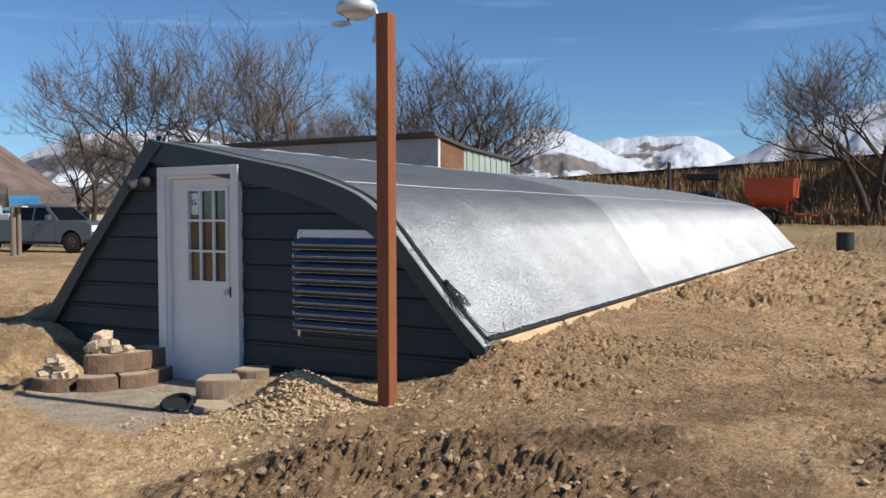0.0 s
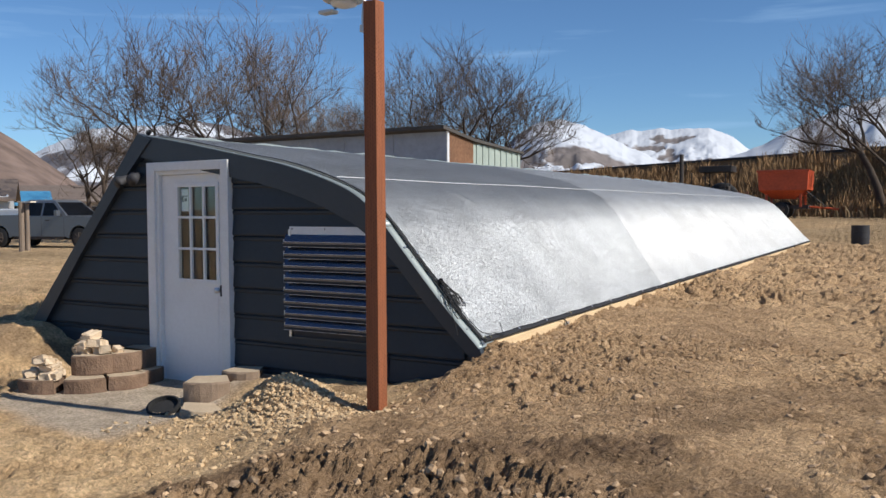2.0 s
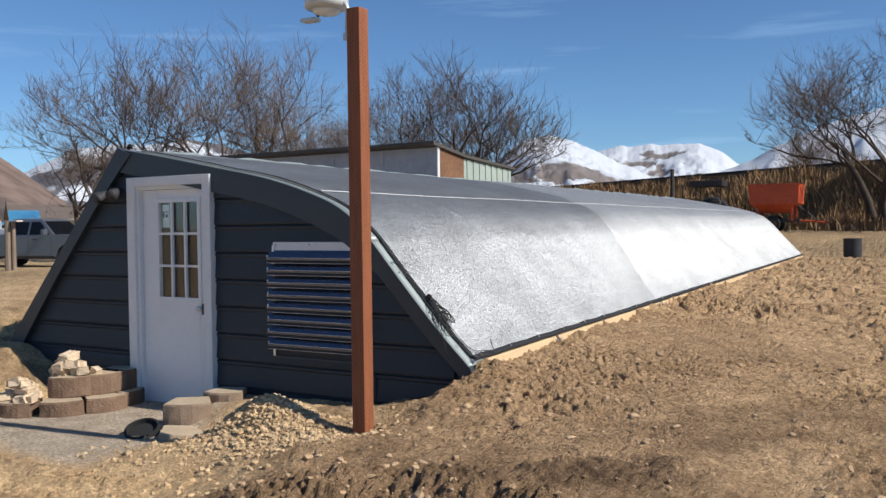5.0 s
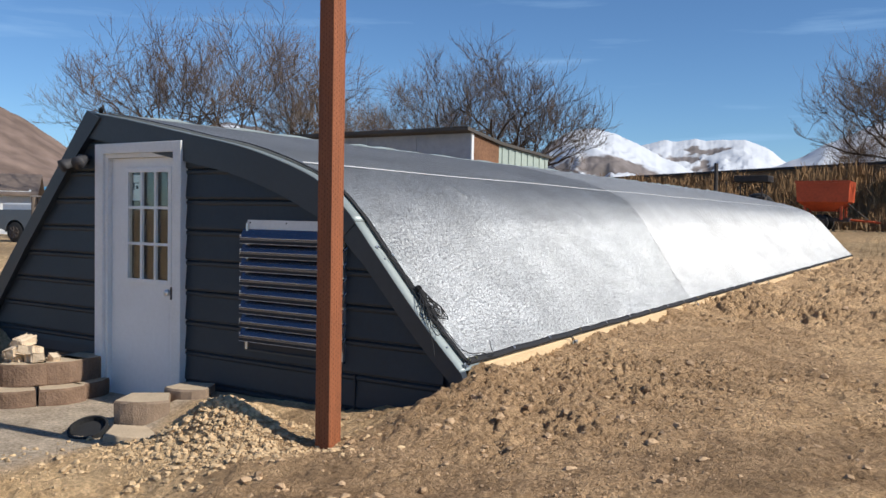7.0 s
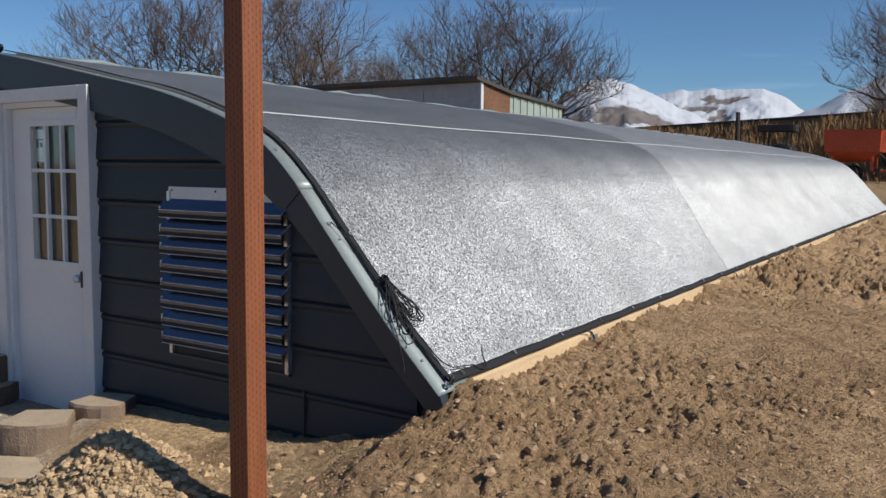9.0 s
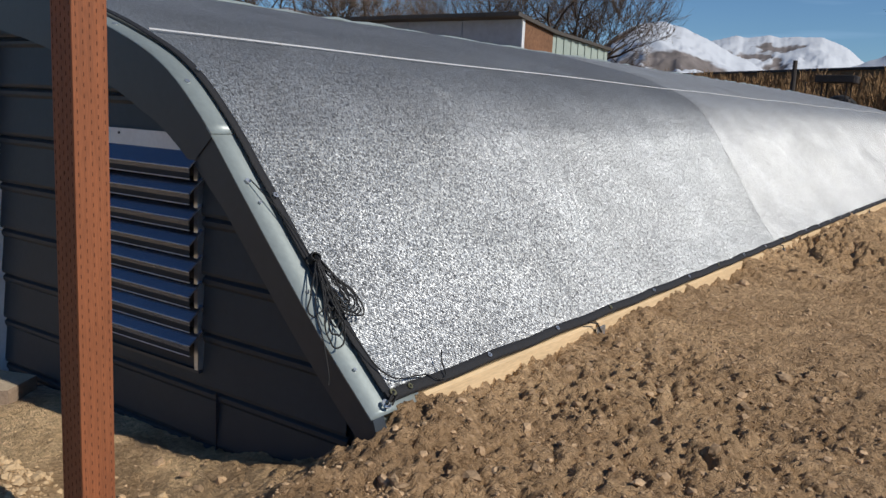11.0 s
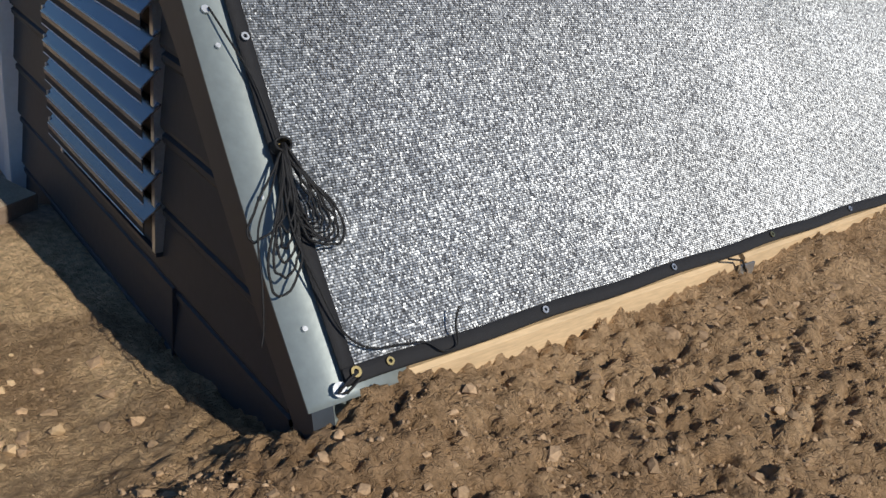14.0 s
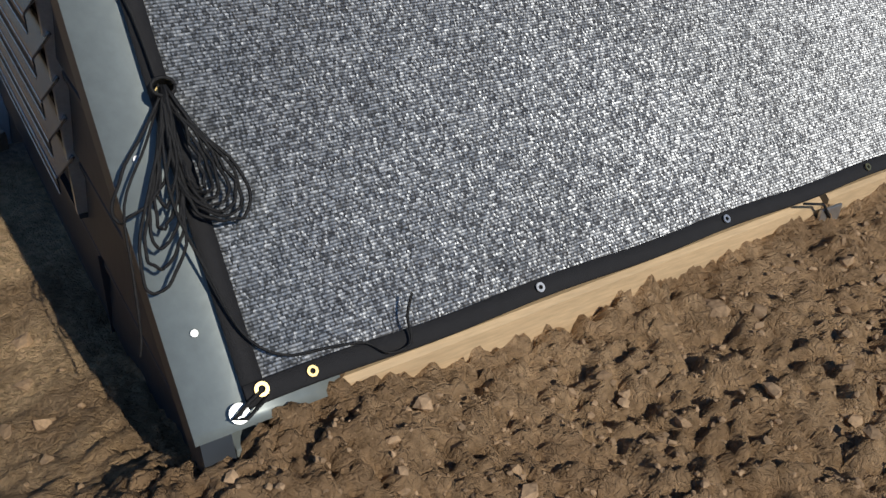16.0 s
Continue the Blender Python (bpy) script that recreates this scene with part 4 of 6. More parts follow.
# ---- shed behind the greenhouse ----
def build_shed():
    s = thing("shed", (-18.0, 31.0, 0.4), "long low shed with pale grey cladding and a dark mono-pitch roof", "shed")
    x0, x1, y0, y1 = -31.0, -18.0, 31.0, 37.8
    part("wall", boxed(x0, x1, y0, y0 + 0.15, 0.2, 4.86), M_shedwall, s)
    bm = bmesh.new()
    prism(bm, [(y0 + 0.15, 0.2), (33.2, 0.2), (33.2, 4.50), (y0 + 0.15, 4.82)], "x", x1 - 0.15, x1)
    part("wall", bm, M_rust, s, "rust-brown end panel")
    for k in range(16):
        a = 33.2 + k * 4.6 / 16
        bm = bmesh.new()
        t0, t1 = 4.50 - 0.05 * k * 4.6 / 16, 4.50 - 0.05 * (k + 1) * 4.6 / 16
        prism(bm, [(a, 0.2), (a + 0.27, 0.2), (a + 0.27, t1), (a, t0)], "x", x1 - 0.1, x1 - 0.02 + 0.03 * (k % 2))
        part("panel", bm, M_sage, s)
    bm = bmesh.new()
    prism(bm, [(y0 - 0.5, 4.90), (33.2, 4.53), (y1 + 0.2, 4.24), (y1 + 0.2, 4.36), (33.2, 4.66), (y0 - 0.5, 5.04)], "x", x0 - 0.3, x1 + 0.12)
    part("roof", bm, M_roofdark, s)
    for k in range(5):
        a = x0 + 2.6 * k
        part("wall_panel", boxed(a, a + 2.56, y0 - 0.03, y0, 0.2, 4.80), M_shedwall, s)
    part("trim", boxed(x1 - 0.02, x1 + 0.03, y0 - 0.05, y0 + 0.12, 0.2, 4.86), M_white, s)


build_shed()


# ---- shade cloth ----
CLOTH_Y0 = Y0 + 0.068


def cloth_wave(S, Y):
    pucker = 0.02 * np.exp(-((Y - 7.85) / 0.05) ** 2 - ((S - 2.62) / 0.06) ** 2) + 0.016 * np.exp(-((Y - 7.93) / 0.03) ** 2 - ((S - 2.72) / 0.05) ** 2)
    return pucker + 0.014 * (fbm(Y * 0.8, S * 1.5, 4, 61) - 0.5) + 0.006 * np.sin(Y * 2.8 + 0.6 * np.sin(S * 1.3)) * np.clip(S / S_END, 0, 1) ** 3


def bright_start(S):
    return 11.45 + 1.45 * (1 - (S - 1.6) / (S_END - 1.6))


cloth = thing("shade_cloth", (-4.5, CLOTH_Y0, 1.9), "silver knitted shade cloth with black hem tied over the roof", "shade cloth")
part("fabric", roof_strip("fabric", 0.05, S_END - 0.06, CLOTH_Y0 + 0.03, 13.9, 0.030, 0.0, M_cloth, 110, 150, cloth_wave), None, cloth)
cloth_far = thing("shade_cloth", (-5.0, 12.0, 1.9), "silver shade cloth over the far roof, glare in its lighter colour", "shade cloth")
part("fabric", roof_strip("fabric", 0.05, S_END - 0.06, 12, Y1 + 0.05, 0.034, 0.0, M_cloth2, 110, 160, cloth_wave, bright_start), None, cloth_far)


def hem_wave(S, Y):
    return cloth_wave(S, Y) + 0.004


def hem_strip(y0, y1, lift, n):
    """The bottom hem, its lower edge running a little up and down between its ties."""
    ys = np.linspace(y0, y1, n)
    sag = 0.003 * np.cos(ys * 2 * math.pi / 0.6) + 0.008 * (fbm(ys * 0.7, ys * 0, 3, 8) - 0.5)
    rows = []
    for ds, dl in ((-0.047, 0.0), (-0.044, 0.004), (-0.008, 0.004), (-0.004, 0.0), (-0.004, -0.02)):
        rows.append([tuple(on_roof(S_END + ds - 0.024 + g, y, lift + dl)) for y, g in zip(ys, sag)])
    return sheet("hem", np.array(rows), 5, n, M_black)


part("hem", roof_strip("hem", 0.02, S_END - 0.03, CLOTH_Y0, CLOTH_Y0 + 0.042, 0.036, 0.004, M_black, 120, 3, hem_wave), None, cloth, "black webbing hem")
part("hem", hem_strip(CLOTH_Y0, 12.2, 0.038, 120), None, cloth, "black webbing hem")
part("hem", hem_strip(12.2, Y1 + 0.05, 0.042, 160), None, cloth_far, "black webbing hem")
part("seam_cord", tube(bmesh.new(), [on_roof(2.31 + 0.012 * math.sin(y * 1.7), y, 0.042) for y in np.arange(CLOTH_Y0 + 0.05, 27.9, 0.3)], 0.0045, 5), M_seam, cloth, "white seam cord")
# bunched edge along the ridge
rng = random.Random(4)
bm = bmesh.new()
tube(bm, [(RIDGE[0] + 0.10 + slant(y) + rng.uniform(-0.02, 0.02), y, 2.395 + rng.uniform(-0.01, 0.02)) for y in np.arange(CLOTH_Y0 + 0.1, 27.8, 0.22)], [0.014 + rng.uniform(0, 0.012) for y in np.arange(CLOTH_Y0 + 0.1, 27.8, 0.22)], 7)
part("rolled_edge", bm, M_trim, cloth, smooth=True)
bm = bmesh.new()
tube(bm, [(RIDGE[0] + 0.02 - 0.01 * k, CLOTH_Y0 + 0.02 + 0.004 * k, 2.44 + 0.012 * math.sin(k)) for k in range(8)], 0.02, 6)
part("knot", bm, M_black, cloth, smooth=True)


def grommet(s, y, parent, lift, r=0.011, mat=None):
    bm = bmesh.new()
    disc(bm, on_roof(s, y, lift), roof_normal(s), r, 0.003, 14, r * 0.5)
    g = part("grommet", bm, mat or M_brass, parent)
    return g


for k in range(10):
    grommet(S_END - 0.054, (6.30, 6.85)[k] if k < 2 else 7.46 + 0.61 * (k - 2), cloth, 0.047, mat=M_steel if k % 3 else M_brass)
for k in range(28):
    grommet(S_END - 0.054, 12.5 + 0.55 * k, cloth_far, 0.059, mat=M_steel)
for s in (0.9, 1.8, 2.7, 3.35):
    grommet(s, CLOTH_Y0 + 0.02, cloth, 0.046, mat=M_steel)
S_KNOT = float(np.interp(-1.055, -ARC[:, 1], ARC_S))
grommet(S_KNOT, CLOTH_Y0 + 0.02, cloth, 0.048)
grommet(S_END - 0.055, CLOTH_Y0 + 0.03, cloth, 0.049, 0.014)

# ---- rope bundle hanging from the hem ----
rope = thing("rope_bundle", tuple(on_roof(S_KNOT, CLOTH_Y0 + 0.02, 0.05)), "bundle of thin black cord looped through a hem grommet", "rope")
K = on_roof(S_KNOT, CLOTH_Y0 + 0.02, 0.055)
DOWN = Vector((float(np.interp(S_KNOT, ARC_S, TAN[:, 0])), 0, float(np.interp(S_KNOT, ARC_S, TAN[:, 1]))))
OUT = roof_normal(S_KNOT)
SIDE = Vector((0, 1, 0))


def rope_loop(a_side, length, width, seed, hang):
    """One loop of cord that hangs from the knot and comes back to it. hang: over the edge, where it falls free, or on the cloth."""
    r = random.Random(seed)
    pts = []
    for k in range(19):
        t = k / 18
        drop = math.sin(math.pi * t) ** 0.8 * length
        off = width * math.sin(2 * math.pi * t) * 0.5 + a_side * math.sin(math.pi * t)
        if hang:
            y_off = -abs(off) * 0.9 - 0.03 * math.sin(math.pi * t)
            free = max(0.0, -y_off - 0.10)
            p = K + DOWN * drop + OUT * (0.012 + 0.01 * r.random()) + SIDE * y_off + Vector((-0.3, 0, -0.5)) * free
        else:
            p = K + DOWN * drop + SIDE * off + OUT * (0.012 + 0.012 * r.random())
        p += Vector((r.uniform(-1, 1), r.uniform(-1, 1), r.uniform(-1, 1))) * 0.004
        pts.append(p)
    return pts


def smooth_path(pts, per=4):
    q = [pts[0]] + pts + [pts[-1]]
    out = []
    for i in range(1, len(q) - 2):
        for k in range(per):
            t = k / per
            a, b, c, d = q[i - 1], q[i], q[i + 1], q[i + 2]
            out.append(0.5 * (2 * b + (c - a) * t + (2 * a - 5 * b + 4 * c - d) * t * t + (3 * b - a - 3 * c + d) * t ** 3))
    out.append(q[-1])
    return out


for k in range(7):
    part("loop", tube(bmesh.new(), smooth_path(rope_loop(0.012 + 0.007 * k, 0.20 + 0.012 * k, 0.03 + 0.014 * k, 30 + k, False), 2), 0.0036, 5), M_rope, rope, smooth=True)
for k in range(6):
    part("loop", tube(bmesh.new(), smooth_path(rope_loop(0.03 + 0.015 * k, 0.22 + 0.035 * (k % 5), 0.03 + 0.014 * k, 60 + k, True), 2), 0.0034, 5), M_rope, rope, smooth=True)
bm = bmesh.new()
for k in range(5):
    tube(bm, [K + SIDE * (0.022 * math.cos(a)) + DOWN * (0.018 * math.sin(a)) + OUT * (0.006 * k - 0.004) for a in [2 * math.pi * j / 12 for j in range(13)]], 0.004, 5)
part("knot", bm, M_rope, rope, smooth=True)
# tail that runs down over the edge and across the foot of the cloth
tail = [K, K + DOWN * 0.1 + OUT * 0.02 - SIDE * 0.03, K + DOWN * 0.22 + OUT * 0.02 - SIDE * 0.045, K + DOWN * 0.36 + OUT * 0.015 - SIDE * 0.02, on_roof(S_END - 0.16, CLOTH_Y0 + 0.03, 0.05), on_roof(S_END - 0.10, CLOTH_Y0 + 0.09, 0.045), on_roof(S_END - 0.085, CLOTH_Y0 + 0.18, 0.043), on_roof(S_END - 0.07, CLOTH_Y0 + 0.25, 0.05), on_roof(S_END - 0.035, CLOTH_Y0 + 0.29, 0.055), on_roof(S_END - 0.04, CLOTH_Y0 + 0.34, 0.055), on_roof(S_END - 0.09, CLOTH_Y0 + 0.345, 0.07), on_roof(S_END - 0.13, CLOTH_Y0 + 0.365, 0.085)]
part("tail", tube(bmesh.new(), smooth_path(tail, 5), 0.0032, 5), M_rope, rope, smooth=True)
tail2 = [K, K + DOWN * 0.1 + OUT * 0.02 - SIDE * 0.06, K + DOWN * 0.2 + OUT * 0.01 - SIDE * 0.125, K + DOWN * 0.32 + OUT * -0.02 - SIDE * 0.14, K + DOWN * 0.42 + OUT * -0.06 - SIDE * 0.15, K + DOWN * 0.46 + OUT * -0.08 - SIDE * 0.16]
part("tail", tube(bmesh.new(), smooth_path(tail2, 5), 0.0028, 5), M_rope, rope, smooth=True)

# ---- base boards, plates, screws at the foot of the cloth ----
PIECES = [(6.30, 7.875), (7.905, 11.6), (11.62, 15.9), (15.92, 20.2), (20.22, 24.3), (24.32, 28.0)]
for a, b in PIECES:
    bm = bmesh.new()
    x0 = -3.075
    prof = [(x0, 0.60), (x0 + 0.078, 0.618), (x0 + 0.092, 0.608), (x0 + 0.112, 0.36), (x0, 0.36)]
    v0 = [bm.verts.new((x + slant(a), a, z)) for x, z in prof]
    v1 = [bm.verts.new((x + slant(b), b, z)) for x, z in prof]
    bm.faces.new(v0), bm.faces.new(v1[::-1])
    for i in range(5):
        bm.faces.new((v0[i], v1[i], v1[(i + 1) % 5], v0[(i + 1) % 5]))
    bmesh.ops.recalc_face_normals(bm, faces=bm.faces)
    part("base_board", bm, M_pine, greenhouse, "pale pine base board")
for y in (7.89, 11.61, 15.91, 20.21, 24.31):
    part("joint_plate", boxed(-2.966 + slant(y), -2.956 + slant(y), y - 0.045, y + 0.045, 0.44, 0.60, 0.003), M_steel, greenhouse, "galvanised joint plate")
    part("tie", tube(bmesh.new(), [on_roof(S_END - 0.02, y - 0.14, 0.05), on_roof(S_END + 0.0, y - 0.06, 0.045), Vector((-2.952 + slant(y), y, 0.565)), Vector((-2.950 + slant(y), y + 0.01, 0.54))], 0.004, 5), M_rope, greenhouse, "thin black tie cord")
part("corner_plate", boxed(-3.04, -2.972, Y0 + 0.035, 6.295, 0.36, 0.563, 0.004), M_trim, greenhouse, "galvanised corner plate")
bm = bmesh.new()
disc(bm, on_roof(S_END - 0.028, CLOTH_Y0 - 0.018, 0.032), roof_normal(S_END), 0.019, 0.004, 20, 0.006)
part("washer", bm, M_steel, greenhouse, "white steel washer")
bm = bmesh.new()
tube(bm, [on_roof(S_END - 0.053, CLOTH_Y0 + 0.03, 0.054), on_roof(S_END - 0.04, CLOTH_Y0 + 0.0, 0.056), on_roof(S_END - 0.02, CLOTH_Y0 - 0.035, 0.05), on_roof(S_END - 0.014, CLOTH_Y0 - 0.01, 0.05), on_roof(S_END - 0.04, CLOTH_Y0 + 0.04, 0.05)], 0.004, 5)
part("tie", bm, M_rope, greenhouse, "thin black tie cord")
for s, y in [(1.2, 0.0), (2.2, 0.02), (2.75, 0.01), (3.26, 0.015), (3.36, 0.02), (S_KNOT + 0.11, 0.015), (S_KNOT + 0.45, 0.02)]:
    bm = bmesh.new()
    disc(bm, on_roof(s, Y0 + y, 0.018), roof_normal(s), 0.011 if s < 3.3 else 0.007, 0.006, 12)
    part("screw", bm, M_steel, greenhouse)
part("tie", tube(bmesh.new(), smooth_path([on_roof(3.26, Y0 + 0.02, 0.03), on_roof(3.34, Y0 + 0.04, 0.04), on_roof(3.5, CLOTH_Y0 + 0.01, 0.05), on_roof(3.75, CLOTH_Y0 + 0.02, 0.05)], 4), 0.003, 5), M_rope, greenhouse, "thin black tie cord")

part("panel_seam", boxed(-3.842, -3.834, Y0 - 0.008, Y0 + 0.01, 0.22, 0.487), M_ink, greenhouse, "dark butt joint in the lowest siding board")
# ---- louvred vent ----
vent = thing("louvre_vent", (-4.4, Y0, 0.57), "metal louvre vent with eight shiny slats", "vent")
part("frame", boxed(-4.87, -4.845, Y0 - 0.022, Y0 + 0.02, 0.565, 1.50), M_steel, vent)
part("frame", boxed(-3.955, -3.932, Y0 - 0.022, Y0 + 0.02, 0.565, 1.42), M_steel, vent)
part("frame", boxed(-4.87, -3.93, Y0 - 0.02, Y0 + 0.02, 0.552, 0.566), M_fascia, vent)
bm = bmesh.new()
prism(bm, [(-4.87, 1.44), (-4.86, 1.525), (-4.10, 1.525), (-3.96, 1.44)], "y", Y0 - 0.014, Y0 - 0.008)
part("header_plate", bm, M_doortrim, vent, "pale grey header plate")
# black sheet drawn in place of the shade between the slats
part("backing", boxed(-4.845, -3.955, Y0 - 0.004, Y0 - 0.002, 0.566, 1.44), M_ink, vent, "black sheet for the shade behind the slats")
for x in (-4.83, -4.47):
    bm = bmesh.new()
    disc(bm, (x, Y0 - 0.014, 1.505), (0, -1, 0), 0.006, 0.004, 10)
    part("screw", bm, M_ink, vent)


def slat(z, wob):
    """A bent sheet: back lip, sloping blade and a rolled front edge."""
    bm = bmesh.new()
    prof = [(Y0 - 0.006, z + 0.072), (Y0 - 0.011, z + 0.075), (Y0 - 0.016, z + 0.069), (Y0 - 0.050, z + 0.016), (Y0 - 0.054, z + 0.008), (Y0 - 0.053, z - 0.010), (Y0 - 0.049, z - 0.010), (Y0 - 0.050, z + 0.006), (Y0 - 0.046, z + 0.012), (Y0 - 0.012, z + 0.064)]
    xa, xb = -4.90, -3.915
    v0 = [bm.verts.new((xa + wob, y, q)) for y, q in prof]
    v1 = [bm.verts.new((xb + wob * 0.5 - (0.03 if i in (3, 4, 5, 6, 7, 8) else 0), y, q + wob * 0.4)) for i, (y, q) in enumerate(prof)]
    n = len(prof)
    bm.faces.new(v0), bm.faces.new(v1[::-1])
    for i in range(n):
        bm.faces.new((v0[i], v1[i], v1[(i + 1) % n], v0[(i + 1) % n]))
    bmesh.ops.recalc_face_normals(bm, faces=bm.faces)
    return bm


for k in range(8):
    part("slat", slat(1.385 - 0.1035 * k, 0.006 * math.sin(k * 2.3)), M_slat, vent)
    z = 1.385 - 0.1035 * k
    part("lip", boxed(-4.898, -3.945, Y0 - 0.0525, Y0 - 0.0495, z - 0.034, z + 0.004, 0.001), M_lip, vent, "turned-down slat lip, its dark reflection coloured in")
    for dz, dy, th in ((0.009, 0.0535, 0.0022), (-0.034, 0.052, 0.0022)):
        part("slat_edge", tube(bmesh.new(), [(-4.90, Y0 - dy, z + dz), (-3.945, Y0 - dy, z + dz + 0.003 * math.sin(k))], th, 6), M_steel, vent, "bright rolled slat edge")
    part("clip", boxed(-4.905, -4.893, Y0 - 0.05, Y0 - 0.008, z - 0.012, z + 0.03, 0.002), M_steel, vent, "small bright slat end clip")

# ---- door ----
door = thing("door_1", (-6.085, Y0, 0), "closed white door with nine panes in a white frame", "door", kind="structure")
for a, b, c, d in [(-6.625, -6.52, 0, 2.13), (-5.645, -5.55, 0.0, 2.13), (-6.52, -5.645, 2.045, 2.13)]:
    part("frame", boxed(a, b, Y0 - 0.055, Y0 + 0.02, c, d, 0.006), M_doortrim, door)
for a, b, c, d in [(-6.52, -6.485, 0, 2.045), (-5.68, -5.645, 0.0, 2.045), (-6.485, -5.68, 2.01, 2.045)]:
    part("jamb", boxed(a, b, Y0 - 0.03, Y0 + 0.10, c, d, 0.004), M_doortrim, door)
GX0, GX1, GZ0, GZ1 = -6.27, -5.755, 1.01, 1.90
SX0, SX1, SZ0, SZ1 = -6.483, -5.682, 0.02, 2.008
slab = part("slab", boxed(SX0, GX0, Y0 + 0.012, Y0 + 0.055, SZ0, SZ1, 0.003), M_door, door)
part("stile", boxed(GX1, SX1, Y0 + 0.012, Y0 + 0.055, SZ0, SZ1, 0.003), M_door, door)
part("rail", boxed(GX0, GX1, Y0 + 0.012, Y0 + 0.055, GZ1, SZ1), M_door, door)
part("panel", boxed(GX0, GX1, Y0 + 0.012, Y0 + 0.055, SZ0, GZ0), M_door, door)
for a, b, c, d in [(GX0 - 0.03, GX0 + 0.01, GZ0 - 0.03, GZ1 + 0.03), (GX1 - 0.01, GX1 + 0.03, GZ0 - 0.03, GZ1 + 0.03), (GX0 + 0.01, GX1 - 0.01, GZ1 - 0.01, GZ1 + 0.03), (GX0 + 0.01, GX1 - 0.01, GZ0 - 0.03, GZ0 + 0.01)]:
    part("glazing_bead", boxed(a, b, Y0 + 0.0, Y0 + 0.014, c, d, 0.004), M_door, door)
for k in (1, 2):
    x = GX0 + (GX1 - GX0) * k / 3
    z = GZ0 + (GZ1 - GZ0) * k / 3
    part("muntin", boxed(x - 0.011, x + 0.011, Y0 + 0.004, Y0 + 0.028, GZ0, GZ1), M_door, door)
    part("muntin", boxed(GX0, GX1, Y0 + 0.006, Y0 + 0.026, z - 0.011, z + 0.011), M_door, door)
for i in range(3):
    for j in range(3):
        a, b = GX0 + (GX1 - GX0) * i / 3, GZ0 + (GZ1 - GZ0) * j / 3
        g = part("pane", boxed(a + 0.002, a + (GX1 - GX0) / 3 - 0.002, Y0 + 0.030, Y0 + 0.034, b + 0.002, b + (GZ1 - GZ0) / 3 - 0.002), M_glass, door)
        g.visible_shadow = False
bm = bmesh.new()
disc(bm, (-5.715, Y0 + 0.012, 0.93), (0, -1, 0), 0.028, 0.012, 18)
disc(bm, (-5.715, Y0 + 0.0, 0.93), (0, -1, 0), 0.012, 0.03, 12)
disc(bm, (-5.715, Y0 - 0.03, 0.93), (0, -1, 0), 0.026, 0.028, 18)
part("knob", bm, M_steel, door, "dull steel knob", True)
part("strike_plate", boxed(-5.662, -5.648, Y0 - 0.058, Y0 - 0.03, 0.88, 0.98), M_iron, door, "dark strike plate")
part("threshold", boxed(-6.52, -5.645, Y0 - 0.06, Y0 + 0.1, -0.03, 0.018, 0.004), M_steel, door)
notice = thing("notice", (-6.19, Y0 + 0.028, 1.75), "small white paper notice behind the door glass", "notice")
part("sheet", boxed(-6.245, -6.15, Y0 + 0.036, Y0 + 0.038, 1.66, 1.87), M_paper, notice)
for a, b, c, d in [(-6.235, -6.16, 1.80, 1.808), (-6.235, -6.215, 1.75, 1.80), (-6.20, -6.17, 1.755, 1.785)]:
    part("print_bar", boxed(a, b, Y0 + 0.0345, Y0 + 0.0358, c, d), M_ink, notice)

# ---- twin flood lamp under the gable, left of the door ----
flood = thing("flood_lamp", (-6.80, Y0, 2.0), "small black twin-headed flood lamp under the gable", "lamp")
part("base", boxed(-6.86, -6.78, Y0 - 0.06, Y0 - 0.005, 1.96, 2.05, 0.008), M_ink, flood)
for dx, dz in ((-0.07, 0.0), (0.075, 0.02)):
    bm = bmesh.new()
    c = Vector((-6.80 + dx, Y0 - 0.08, 1.985 + dz))
    tube(bm, [c + Vector((0, 0.05, 0.02)), c, c + Vector((dx * 0.4, -0.07, -0.03)), c + Vector((dx * 0.5, -0.1, -0.045))], [0.02, 0.035, 0.055, 0.058], 14)
    part("head", bm, M_ink, flood, smooth=True)

# ---- post with its yard lamp ----
PX, PY, PW = -3.34, 5.235, 0.052          # centre and half width
post = thing("lamp_post", (PX, PY, 0.2), "reddish-brown stained square timber post standing in rubble", "post")
part("timber", boxed(PX - PW, PX + PW, PY - PW, PY + PW, 0.0, 3.10, 0.005), M_post, post)
bm = bmesh.new()
for r in range(104):
    for c in range(5):
        z = 0.16 + 0.028 * r + (0.014 if c % 2 else 0)
        y = PY - 0.041 + 0.0203 * c
        box(bm, PX + PW - 0.0002, PX + PW + 0.0008, y - 0.0012, y + 0.0012, z, z + 0.011)
        x = PX - 0.041 + 0.0203 * c
        box(bm, x - 0.0012, x + 0.0012, PY - PW - 0.0008, PY - PW + 0.0002, z, z + 0.011)
part("incising", bm, M_incise, post, "rows of small treatment slits")
yard = thing("yard_lamp", (-3.423, 5.232, 3.0), "grey yard lamp on a bent bracket at the post top", "lamp")
part("bracket", tube(bmesh.new(), smooth_path([Vector((-3.418, 5.237, 2.93)), Vector((-3.428, 5.237, 3.0)), Vector((-3.418, 5.237, 3.10)), Vector((-3.453, 5.237, 3.16)), Vector((-3.513, 5.237, 3.17))], 3), 0.016, 8), M_lampwhite, yard, smooth=True)
part("foot", boxed(-3.445, -3.396, 5.212, 5.262, 2.90, 2.95, 0.004), M_lampwhite, yard)
bm = bmesh.new()
